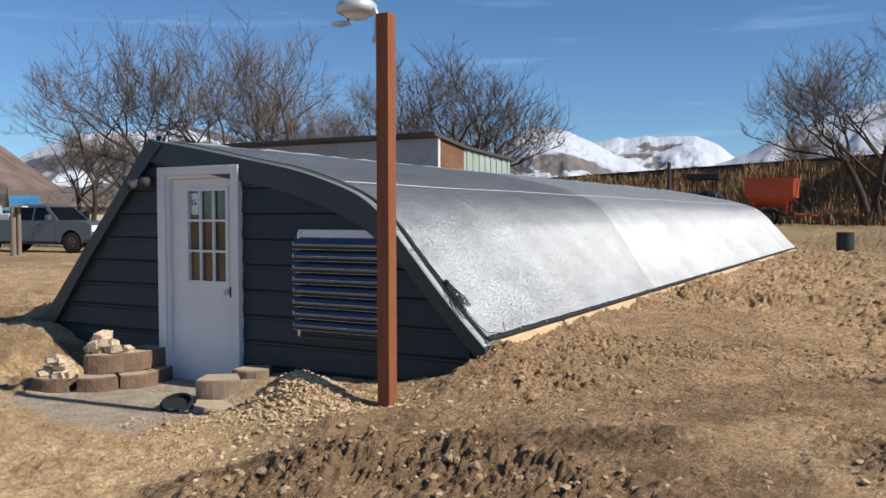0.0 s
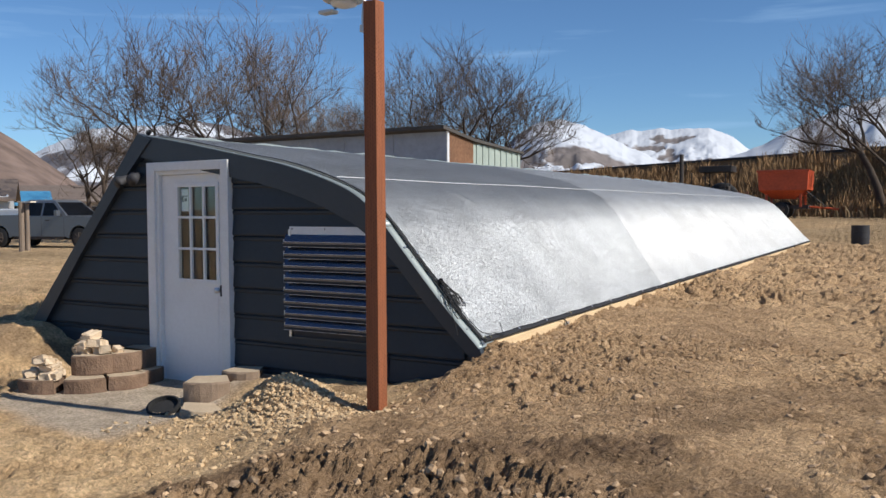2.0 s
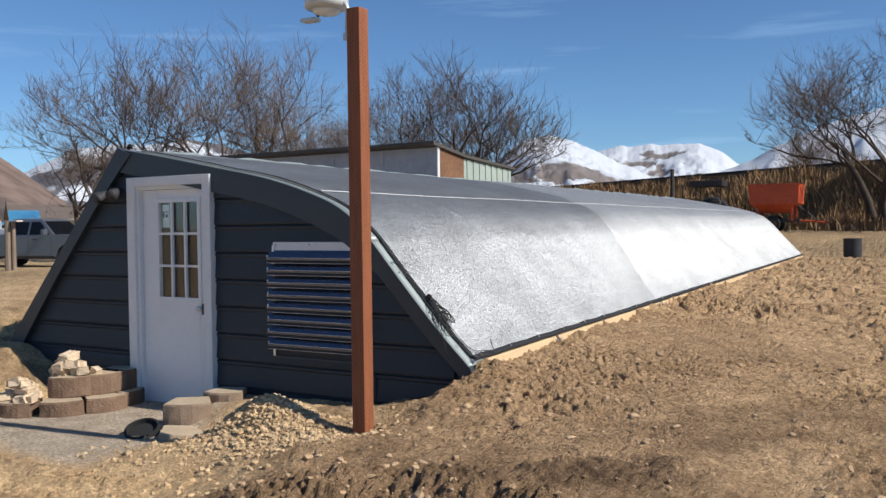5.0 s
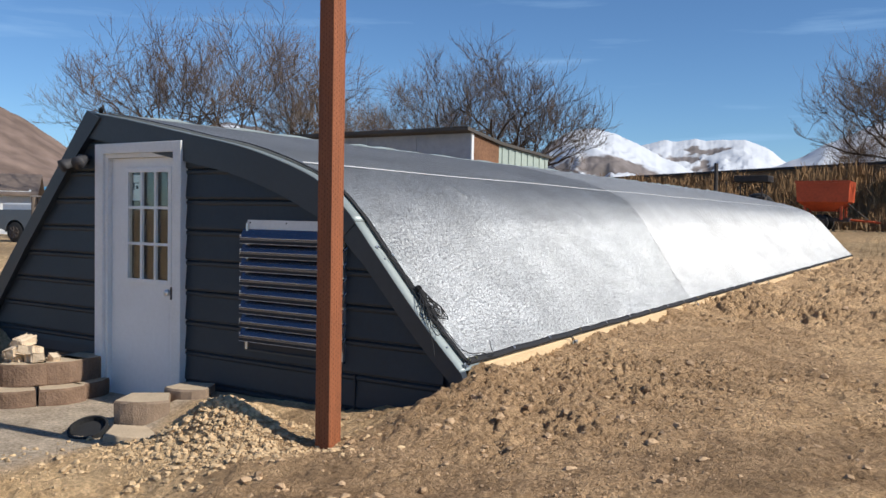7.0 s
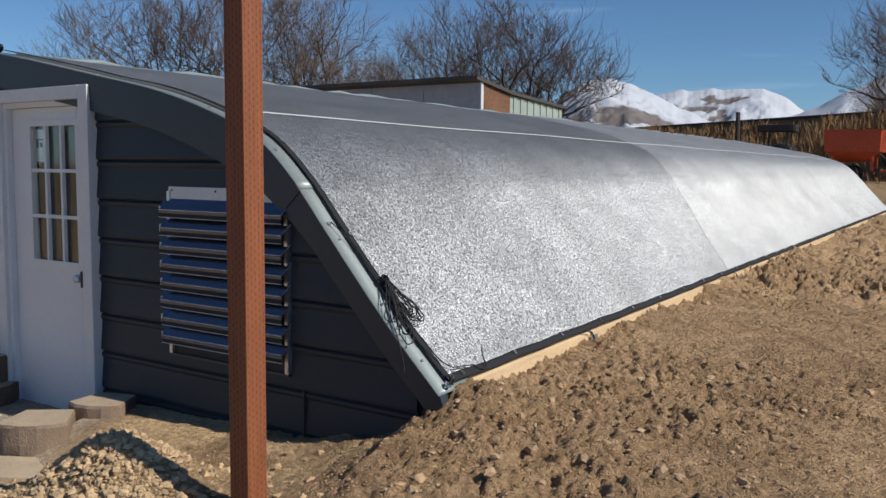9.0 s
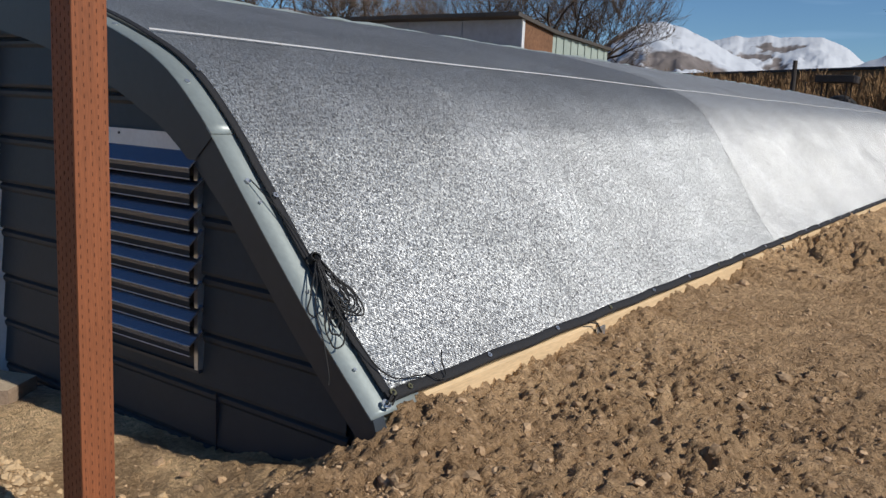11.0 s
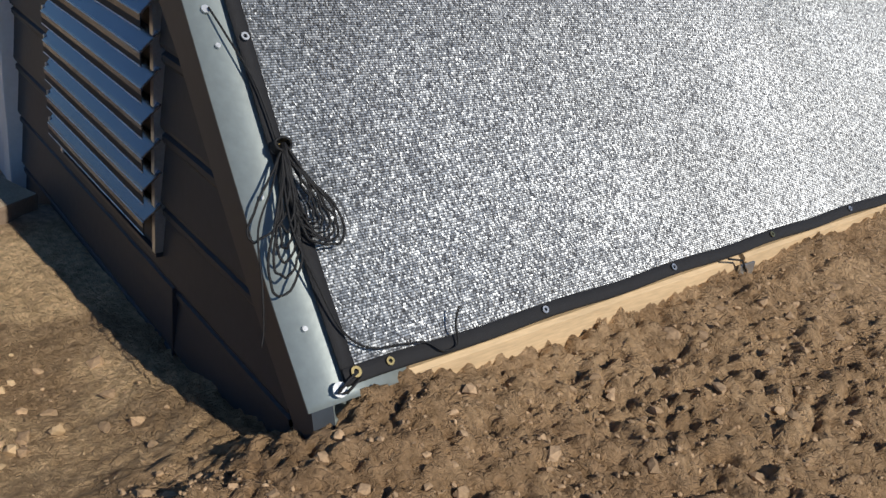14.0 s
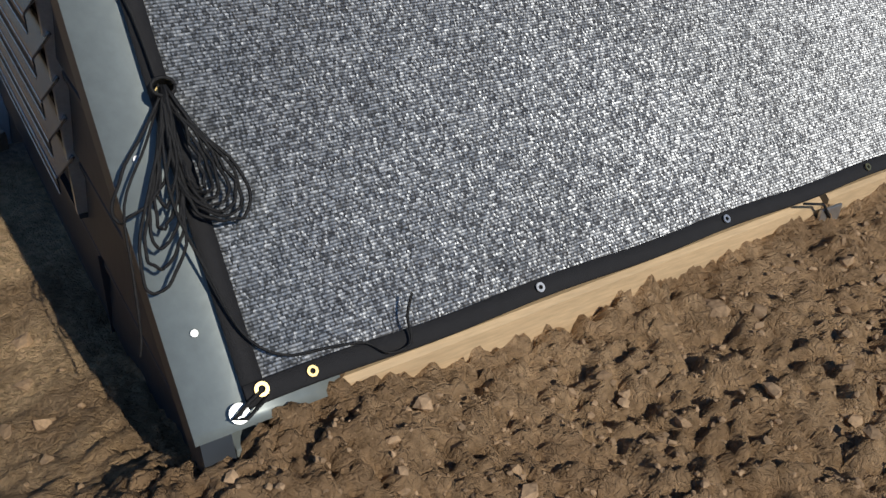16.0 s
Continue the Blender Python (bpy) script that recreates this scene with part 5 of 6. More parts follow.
tube(bm, [(-3.593, 5.232, 3.125), (-3.593, 5.232, 3.14), (-3.593, 5.232, 3.19), (-3.593, 5.232, 3.24), (-3.593, 5.232, 3.27)], [0.125, 0.15, 0.15, 0.10, 0.04], 20)
part("housing", bm, M_lampwhite, yard, smooth=True)
bm = bmesh.new()
tube(bm, [(-3.593, 5.232, 3.127), (-3.593, 5.232, 3.10), (-3.593, 5.232, 3.085)], [0.10, 0.085, 0.03], 18)
part("lens", bm, M_lens, yard, smooth=True)
part("sensor", boxed(-3.793, -3.673, 5.192, 5.272, 3.06, 3.085, 0.006, None), M_lampwhite, yard)
part("sensor_arm", tube(bmesh.new(), [(-3.673, 5.232, 3.09), (-3.643, 5.232, 3.13)], 0.01, 6), M_iron, yard)


# ---- retaining wall blocks and rubble by the door ----
def wall_block(at, turn, name="retaining_block", w=0.36, h=0.18, d=0.26, mat=None, label="brown split-faced concrete wall block", group="retaining wall"):
    """A garden wall block with a bowed, split front and a tapering back."""
    rr = random.Random(int(at[0] * 1000) + int(at[1] * 777))
    bm = bmesh.new()
    front = [(-w / 2 + w * k / 8, -d / 2 - 0.055 * (1 - (2 * k / 8 - 1) ** 2)) for k in range(9)]
    poly = front + [(w * 0.36, d / 2), (-w * 0.36, d / 2)]
    rings = []
    for q, s in ((0.0, 0.985), (0.012, 1.0), (h * 0.5, 1.0), (h - 0.015, 1.0), (h, 0.965)):
        rings.append([bm.verts.new((x * s + rr.uniform(-1, 1) * 0.004, y * s + (rr.uniform(-1, 1) * 0.006 if i < 9 else 0), q)) for i, (x, y) in enumerate(poly)])
    n = len(poly)
    for a, b in zip(rings, rings[1:]):
        for k in range(n):
            bm.faces.new((a[k], a[(k + 1) % n], b[(k + 1) % n], b[k]))
    bm.faces.new(rings[0][::-1])
    # paler top face: dust and sunlight both in its colour
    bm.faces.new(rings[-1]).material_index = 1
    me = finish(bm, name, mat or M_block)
    me.materials.append(M_lit_dusty)
    ob = new(name, me)
    ob.matrix_world = pose(*at, 0, 0, turn)
    return tagged(ob, label, "block", group)


LOWER = [((-7.0, 5.16, -0.02), 23), ((-6.69, 5.37, -0.02), 49), ((-6.53, 5.65, -0.02), 72), ((-6.58, 5.90, -0.02), 105)]
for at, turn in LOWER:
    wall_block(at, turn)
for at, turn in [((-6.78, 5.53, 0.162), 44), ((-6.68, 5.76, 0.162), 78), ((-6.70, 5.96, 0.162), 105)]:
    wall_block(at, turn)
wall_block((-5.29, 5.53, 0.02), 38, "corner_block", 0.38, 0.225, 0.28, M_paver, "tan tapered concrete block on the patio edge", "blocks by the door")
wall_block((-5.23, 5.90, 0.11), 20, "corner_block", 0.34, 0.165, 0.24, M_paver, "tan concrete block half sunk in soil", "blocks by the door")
pit = thing("pipe_end", (-5.40, 5.14, 0.03), "open end of a black plastic pipe sunk in the patio", "pipe")
bm = bmesh.new()
disc(bm, (-5.40, 5.14, 0.045), (0.15, -0.38, 1), 0.135, 0.05, 24, 0.12)
part("rim", bm, M_tyre, pit)
bm = bmesh.new()
disc(bm, (-5.40, 5.14, 0.045), (0.15, -0.38, 1), 0.122, 0.012, 24)
part("plug", bm, M_tyre, pit)
slab_bm = boxed(-0.17, 0.17, -0.14, 0.14, 0.0, 0.05, 0.008)
flag = new("flagstone", finish(slab_bm, "flagstone", M_lit_dusty))
flag.matrix_world = pose(-5.08, 5.26, 0.03, 2, 4, 40)
tagged(flag, "flat tan paving slab lying at the patio edge", "paver")


def chunk(at, size, seed):
    r = random.Random(seed)
    bm = bmesh.new()
    sx, sy, sz = size
    box(bm, -sx / 2, sx / 2, -sy / 2, sy / 2, 0, sz, 0.006)
    for v in bm.verts:
        v.co += Vector((r.uniform(-1, 1), r.uniform(-1, 1), r.uniform(-0.6, 0.6))) * 0.011
    ob = new("broken_brick", finish(bm, "broken_brick", M_chunk))
    ob.matrix_world = pose(*at, r.uniform(-14, 14), r.uniform(-14, 14), r.uniform(0, 180))
    return tagged(ob, "piece of broken cream brick heaped on a block", "brick", "heap of broken bricks")


rng = random.Random(11)
for cx, cy, base, n, spread in ((-7.0, 5.14, 0.16, 20, 0.15), (-6.8, 5.54, 0.342, 14, 0.14)):
    for k in range(n):
        lay = 0 if k < n * 0.55 else (1 if k < n * 0.85 else 2)
        s = spread * (1, 0.65, 0.25)[lay]
        a = rng.uniform(0, 6.28)
        chunk((cx + s * math.cos(a) * rng.uniform(0.4, 1), cy + s * math.sin(a) * rng.uniform(0.4, 1), base + 0.062 * lay - 0.004), (rng.uniform(0.11, 0.18), rng.uniform(0.08, 0.11), rng.uniform(0.055, 0.075)), 100 + k + int(cx * 10))
chunk((-6.63, 5.68, 0.342), (0.10, 0.07, 0.05), 500)


# loose soil and rubble
def place_rubble(r, n):
    x = r.normal(-3.98, 0.38, n)
    y = r.normal(5.02, 0.2, n) - 0.05 * (x + 4.0)
    ok = (y < 5.75) & (x > -5.15) & (x < -2.7)
    return x[ok], y[ok]


def place_front(r, n):
    x = r.uniform(-5.4, -3.4, n)
    y = 4.55 - 0.35 * (x + 4.6) + r.normal(0, 0.3, n)
    return x, y


def place_clods(r, n):
    x, y = r.uniform(-4.2, 4.0, n), 1.6 + 21 * r.rand(n) ** 1.5
    edge = -2.93 + slant(y)
    ok = (x + 0.25 * (y - 4.5) > -3.7) & ((y < 5.95) | (x > edge + 0.03)) & (r.rand(n) < 0.25 + smooth(0.35, 0.65, fbm(x * 0.8, y * 0.8, 3, 31)))
    return x[ok], y[ok]


def place_close(r, n):
    x, y = r.uniform(-3.2, -1.2, n), r.uniform(4.8, 9.5, n)
    ok = ((y < 5.9) | (x > -2.93 + slant(y) + 0.02)) & (r.rand(n) < 0.3 + fbm(x * 1.5, y * 1.5, 3, 12))
    return x[ok], y[ok]


scatter("rubble", 5200, place_rubble, lambda r, n: 0.004 + 0.021 * r.rand(n) ** 6, M_rubble, "mound of pale crumbly rubble round the post", "rubble", 1)
scatter("rubble", 420, place_front, lambda r, n: 0.005 + 0.022 * r.rand(n) ** 5, M_rubble, "scattered pale rubble at the patio edge", "rubble", 2)
scatter("soil_clods", 22000, place_clods, lambda r, n: 0.006 + 0.027 * r.rand(n) ** 4, M_clod, "loose dry clods of tan soil", "soil", 3, 0.7, 0.0)
scatter("soil_clods", 20000, place_close, lambda r, n: 0.002 + 0.008 * r.rand(n) ** 4, M_clod, "fine crumbs of tan soil along the greenhouse", "soil", 4, 0.75, 0.05)


# ---- truck ----
def wheel(parent, x, y, z, r, w, out):
    bm = bmesh.new()
    prof = [(0.0, r * 0.62), (0.02, r * 0.95), (0.05, r), (w - 0.05, r), (w - 0.02, r * 0.95), (w, r * 0.62)]
    n = 28
    rings = [[bm.verts.new((x + q * math.cos(2 * math.pi * k / n), y + out * s, z + q * math.sin(2 * math.pi * k / n))) for k in range(n)] for s, q in prof]
    for a, b in zip(rings, rings[1:]):
        for k in range(n):
            bm.faces.new((a[k], a[(k + 1) % n], b[(k + 1) % n], b[k]))
    bm.faces.new(rings[0]), bm.faces.new(rings[-1])
    bmesh.ops.recalc_face_normals(bm, faces=bm.faces)
    t = part("wheel", bm, M_tyre, parent, smooth=False)
    bm = bmesh.new()
    disc(bm, (x, y - out * 0.01, z), (0, -out, 0), r * 0.6, 0.02, 24)
    for k in range(8):
        a = 2 * math.pi * k / 8
        tube(bm, [(x, y - out * 0.035, z), (x + r * 0.56 * math.cos(a), y - out * 0.03, z + r * 0.56 * math.sin(a))], 0.035, 5)
    part("rim", bm, M_iron, t, "dark alloy rim")


def build_truck():
    gz = float(ground_base(np.array(-24.0), np.array(17.5)))
    t = thing("pickup_truck", (-24.6, 18.0, gz), "parked silver-grey crew cab pickup truck on dark wheels", "truck")
    ya, yb = 17.02, 18.98
    xf = -22.65                       # front axle
    r = 0.42
    side = [(xf + 0.98, gz + 0.62), (xf + 0.98, gz + 1.12), (xf + 0.80, gz + 1.26), (xf - 0.55, gz + 1.33), (xf - 0.62, gz + 1.30), (xf - 3.0, gz + 1.30), (xf - 3.05, gz + 1.36), (xf - 5.1, gz + 1.34), (xf - 5.12, gz + 0.62)]

    def arch(cx):
        return [(cx + 0.52 * math.cos(a), gz + 0.42 + 0.52 * math.sin(a)) for a in [math.pi * k / 8 for k in range(8, -1, -1)]]

    outline = side + [(xf - 4.6, gz + 0.5)] + arch(xf - 4.06) + [(xf - 3.4, gz + 0.48)] + [(xf - 0.7, gz + 0.48)] + arch(xf) + [(xf + 0.6, gz + 0.5)]
    bm = bmesh.new()
    prism(bm, outline, "y", ya, yb)
    bmesh.ops.triangulate(bm, faces=[f for f in bm.faces if len(f.verts) > 4])
    part("body", bm, M_carpaint, t)
    # cab
    bm = bmesh.new()
    low = [(xf - 0.62, 1.30), (xf - 3.0, 1.30)]
    lo = [(xf - 0.60, ya + 0.02), (xf - 3.0, ya + 0.02), (xf - 3.0, yb - 0.02), (xf - 0.60, yb - 0.02)]
    hi = [(xf - 1.35, ya + 0.22), (xf - 2.85, ya + 0.22), (xf - 2.85, yb - 0.22), (xf - 1.35, yb - 0.22)]
    v0 = [bm.verts.new((x, y, gz + 1.30)) for x, y in lo]
    v1 = [bm.verts.new((x, y, gz + 1.93)) for x, y in hi]
    v2 = [bm.verts.new((x * 1.0 + (0.12 if i in (1, 2) else -0.12), y + (0.1 if y < 18 else -0.1), gz + 1.99)) for i, (x, y) in enumerate(hi)]
    for a, b in ((v0, v1), (v1, v2)):
        for k in range(4):
            bm.faces.new((a[k], a[(k + 1) % 4], b[(k + 1) % 4], b[k]))
    bm.faces.new(v2)
    bmesh.ops.recalc_face_normals(bm, faces=bm.faces)
    part("cab", bm, M_carpaint, t)

    def pane(pts, name="window", mat=None):
        bm = bmesh.new()
        bm.faces.new([bm.verts.new(p) for p in pts])
        g = bmesh.ops.extrude_face_region(bm, geom=list(bm.faces))
        f = list(bm.faces)[0]
        off = f.normal * 0.006
        bm.normal_update()
        bmesh.ops.recalc_face_normals(bm, faces=bm.faces)
        return part(name, bm, mat or M_darkglass, t)

    def on_side(x, k):
        return (x, ya + 0.02 + 0.20 * k - 0.012, gz + 1.30 + 0.63 * k)

    pane([on_side(xf - 0.85, 0.06), on_side(xf - 1.83, 0.06), on_side(xf - 1.83, 0.88), on_side(xf - 1.40, 0.88)])
    pane([on_side(xf - 1.93, 0.06), on_side(xf - 2.86, 0.06), on_side(xf - 2.78, 0.88), on_side(xf - 1.93, 0.88)])
    pane([(xf - 0.60 - 0.75 * k + 0.015, y, gz + 1.30 + 0.63 * k) for k, y in ((0.06, ya + 0.12), (0.06, yb - 0.12), (0.92, yb - 0.27), (0.92, ya + 0.27))], "windscreen")
    # nose
    part("grille", boxed(xf + 0.975, xf + 1.02, ya + 0.42, yb - 0.42, gz + 0.78, gz + 1.14, 0.02), M_iron, t, "dark grille")
    for k in range(3):
        part("grille_bar", boxed(xf + 1.015, xf + 1.035, ya + 0.42, yb - 0.42, gz + 0.84 + 0.11 * k, gz + 0.88 + 0.11 * k, 0.005), M_chrome, t)
    for y in (ya + 0.03, yb - 0.39):
        part("headlamp", boxed(xf + 0.80, xf + 1.02, y, y + 0.36, gz + 0.86, gz + 1.13, 0.03), M_lens, t, "clear headlamp")
    part("bumper", boxed(xf + 0.86, xf + 1.12, ya + 0.02, yb - 0.02, gz + 0.50, gz + 0.74, 0.04), M_chrome, t, "chrome bumper")
    part("rocker", boxed(xf - 3.3, xf - 0.75, ya + 0.02, ya + 0.12, gz + 0.36, gz + 0.50, 0.02), M_iron, t, "black running board")
    for x in (xf - 1.55, xf - 2.55):
        part("handle", boxed(x - 0.12, x + 0.08, ya - 0.025, ya + 0.005, gz + 1.12, gz + 1.17, 0.008), M_iron, t)
    for x in (xf - 0.75, xf - 1.88, xf - 2.98):
        part("door_gap", boxed(x - 0.006, x + 0.006, ya - 0.003, ya + 0.01, gz + 0.52, gz + 1.29), M_ink, t)
    part("mirror", boxed(xf - 1.02, xf - 0.86, ya - 0.26, ya - 0.04, gz + 1.32, gz + 1.56, 0.03), M_carpaint, t)
    part("mirror_arm", boxed(xf - 0.98, xf - 0.92, ya - 0.06, ya + 0.05, gz + 1.33, gz + 1.40), M_iron, t)
    for x in (xf, xf - 4.06):
        wheel(t, x, ya - 0.02, gz + r, r, 0.28, 1)
        wheel(t, x, yb + 0.02, gz + r, r, 0.28, -1)
    part("axle", boxed(xf - 4.9, xf + 0.6, 17.5, 18.5, gz + 0.34, gz + 0.55), M_iron, t, "dark underbody")
    part("load", boxed(xf - 4.9, xf - 3.2, 17.2, 18.8, gz + 1.3, gz + 1.62, 0.06), M_white, t, "white box in the truck bed")
    # turned and set down where it is parked
    t.rotation_euler = (0, 0, radians(13))
    t.location = (-32.5, 23.3, float(ground_base(np.array(-31.5), np.array(23.0))))


build_truck()


# ---- stub posts beside the truck ----
def stub_post(x, y, h, tilt, r=0.09):
    gz = float(ground_base(np.array(x), np.array(y))) - 0.03
    bm = bmesh.new()
    tube(bm, [(0, 0, 0), (0.01, 0, h * 0.5), (0, 0.01, h)], [r, r * 0.95, r * 0.9], 9)
    ob = new("fence_post", finish(bm, "fence_post", M_greywood))
    ob.matrix_world = pose(x, y, gz, tilt, tilt, 0)
    tagged(ob, "weathered wooden stub post in the yard", "post", "stub posts")


stub_post(-29.9, 20.0, 1.85, 1, 0.13)
stub_post(-29.72, 20.1, 1.8, 1, 0.08)
gz = float(ground_base(np.array(-29.7), np.array(20.1)))
top = new("post_cap", finish(boxed(-30.1, -29.3, 19.95, 20.2, gz + 1.80, gz + 1.85, 0.01), "post_cap", M_stucco))
tagged(top, "pale board nailed across the stub posts", "board")


# ---- houses beyond the truck ----
def house(az, dist, w, d, z_eave, z_ridge, wall_mat, roof_mat, label, turn=0):
    at = bearing(az, dist)
    h = thing("house", (at.x, at.y, 0.3), label, "house", "houses beyond the yard")
    m = Matrix.Translation((at.x, at.y, 0)) @ Matrix.Rotation(radians(turn), 4, "Z")
    bm = boxed(-w / 2, w / 2, -d / 2, d / 2, 0.0, z_eave)
    bmesh.ops.transform(bm, matrix=m, verts=bm.verts)
    part("wall", bm, wall_mat, h)
    for sgn in (-1, 1):
        bm = bmesh.new()
        prism(bm, [(0, z_eave), (0, z_ridge - 0.12), (sgn * d / 2 * 0.98, z_eave)], "x", -w / 2, -w / 2 + 0.1)
        prism(bm, [(0, z_eave), (0, z_ridge - 0.12), (sgn * d / 2 * 0.98, z_eave)], "x", w / 2 - 0.1, w / 2)
        bmesh.ops.transform(bm, matrix=m, verts=bm.verts)
        part("gable", bm, wall_mat, h)
        bm = bmesh.new()
        e = sgn * (d / 2 + 0.4)
        prism(bm, [(0, z_ridge), (e, z_eave - 0.15), (e, z_eave - 0.28), (0, z_ridge - 0.14)], "x", -w / 2 - 0.4, w / 2 + 0.4)
        bmesh.ops.transform(bm, matrix=m, verts=bm.verts)
        part("roof", bm, roof_mat, h)
    for k in (-0.3, 0.05, 0.3):
        bm = boxed(k * w - 0.5, k * w + 0.5, -d / 2 - 0.05, -d / 2, 1.0, 2.0)
        bmesh.ops.transform(bm, matrix=m, verts=bm.verts)
        part("window", bm, M_darkglass, h)


house(60.4, 70, 12, 7, 2.3, 3.1, M_stucco, M_blueroof, "low cream house with a bright blue roof", 58)
house(54.3, 88, 12, 9, 2.6, 4.0, M_stucco, M_brownroof, "low house with a brown shingle roof", 40)
house(63.0, 60, 12, 8, 2.5, 3.6, M_white, M_brownroof, "white house with a brown roof", 55)


# ---- bank with dry reeds behind the field ----
BANK_A, BANK_B = Vector((-34.0, 72.5, 0)), Vector((24.0, 33.0, 0))
BDIR = (BANK_B - BANK_A).normalized()
BNRM = Vector((-BDIR.y, BDIR.x, 0))
BLEN = (BANK_B - BANK_A).length


def build_bank():
    n, prof = 120, [(-7.0, 0.7), (-5.5, 1.1), (-3.5, 2.1), (-1.5, 3.4), (-0.6, 4.0), (0.4, 4.15), (3, 4.1), (6, 3.0), (14, 0.5)]
    rows = []
    for k in range(n):
        c = BANK_A + BDIR * (BLEN * k / (n - 1) * 1.0)
        rows.append([tuple(c + BNRM * s + Vector((0, 0, z + 0.25 * (noise.noise((c.x * 0.2 + s, c.y * 0.2, s)))))) for s, z in prof])
    me = sheet("embankment", np.array(rows), n, len(prof), M_reeddark)
    tagged(new("embankment", me), "long bank overgrown with dry brush", "bank", kind="structure")
    bm = bmesh.new()
    q = [BANK_A + BNRM * 0.2 + Vector((0, 0, 4.48)), BANK_B + BNRM * 0.2 + Vector((0, 0, 4.48))]
    e = []
    for p in q:
        e.append([bm.verts.new(p + BNRM * a + Vector((0, 0, b))) for a, b in ((-0.15, -0.8), (0.15, -0.8), (0.15, 0.2), (0.0, 0.26), (-0.15, 0.2))])
    bm.faces.new(e[0]), bm.faces.new(e[1][::-1])
    for k in range(5):
        bm.faces.new((e[0][k], e[1][k], e[1][(k + 1) % 5], e[0][(k + 1) % 5]))
    bmesh.ops.recalc_face_normals(bm, faces=bm.faces)
    w = new("boundary_wall", finish(bm, "boundary_wall", M_reeddark))
    tagged(w, "long dark plank wall along the bank top", "wall", kind="structure")
    bm = bmesh.new()
    e = []
    for p in q:
        e.append([bm.verts.new(p + BNRM * a + Vector((0, 0, b))) for a, b in ((-0.25, 0.22), (0.25, 0.22), (0.25, 0.36), (-0.25, 0.36))])
    bm.faces.new(e[0]), bm.faces.new(e[1][::-1])
    for k in range(4):
        bm.faces.new((e[0][k], e[1][k], e[1][(k + 1) % 4], e[0][(k + 1) % 4]))
    bmesh.ops.recalc_face_normals(bm, faces=bm.faces)
    part("coping", bm, M_ink, w)


build_bank()


def build_reeds(name, count, seed, mat, label, h0, h1, s0, s1, a0, a1):
    rs = np.random.RandomState(seed)
    v, f = [], []
    for k in range(count):
        a = a0 + (a1 - a0) * rs.rand()
        s = rs.uniform(s0, s1)
        c = BANK_A + BDIR * (BLEN * a) + BNRM * s
        zb = np.interp(s, [-9, -7.0, -5.5, -3.5, -1.5, -0.6], [0.6, 0.7, 1.1, 2.1, 3.4, 4.0])
        h = rs.uniform(h0, h1) * (0.6 + 0.8 * vnoise(np.array(a * 60.0), np.array(s * 0.5), 5))
        lean = Vector((rs.normal(0, 0.14), rs.normal(0, 0.14), 1))
        w = rs.uniform(0.012, 0.035)
        ang = rs.uniform(0, 3.14)
        u = Vector((math.cos(ang) * w, math.sin(ang) * w, 0))
        b = len(v)
        p0 = c + Vector((0, 0, zb - 0.1))
        p1 = p0 + lean * (h * 0.7)
        p2 = p0 + lean * h + Vector((rs.normal(0, 0.1), rs.normal(0, 0.1), 0))
        w3 = Vector((-u.y, u.x, 0)) * 0.6
        v += [tuple(p0 - u), tuple(p0 + u), tuple(p0 + w3), tuple(p1 - u * 1.6), tuple(p1 + u * 1.6), tuple(p1 + w3 * 1.6), tuple(p2)]
        for i in range(3):
            j = (i + 1) % 3
            f += [(b + i, b + j, b + 3 + j, b + 3 + i), (b + 3 + i, b + 3 + j, b + 6)]
    me = bpy.data.meshes.new(name)
    me.from_pydata(v, [], f)
    me.materials.append(mat)
    tagged(new(name, me), label, "reeds", kind="stuff")


build_reeds("dry_reeds", 24000, 3, M_reed, "dense stand of dry orange-brown reeds", 0.8, 1.5, -7.5, -1.2, 0.08, 0.68)
build_reeds("dry_brush", 9000, 5, M_reeddark, "tangle of dark dry brush on the bank", 0.5, 1.2, -8.5, -2.0, 0.5, 1.0)


# ---- farm things by the reeds ----
def gz_at(x, y):
    return float(ground_base(np.array(float(x)), np.array(float(y))))


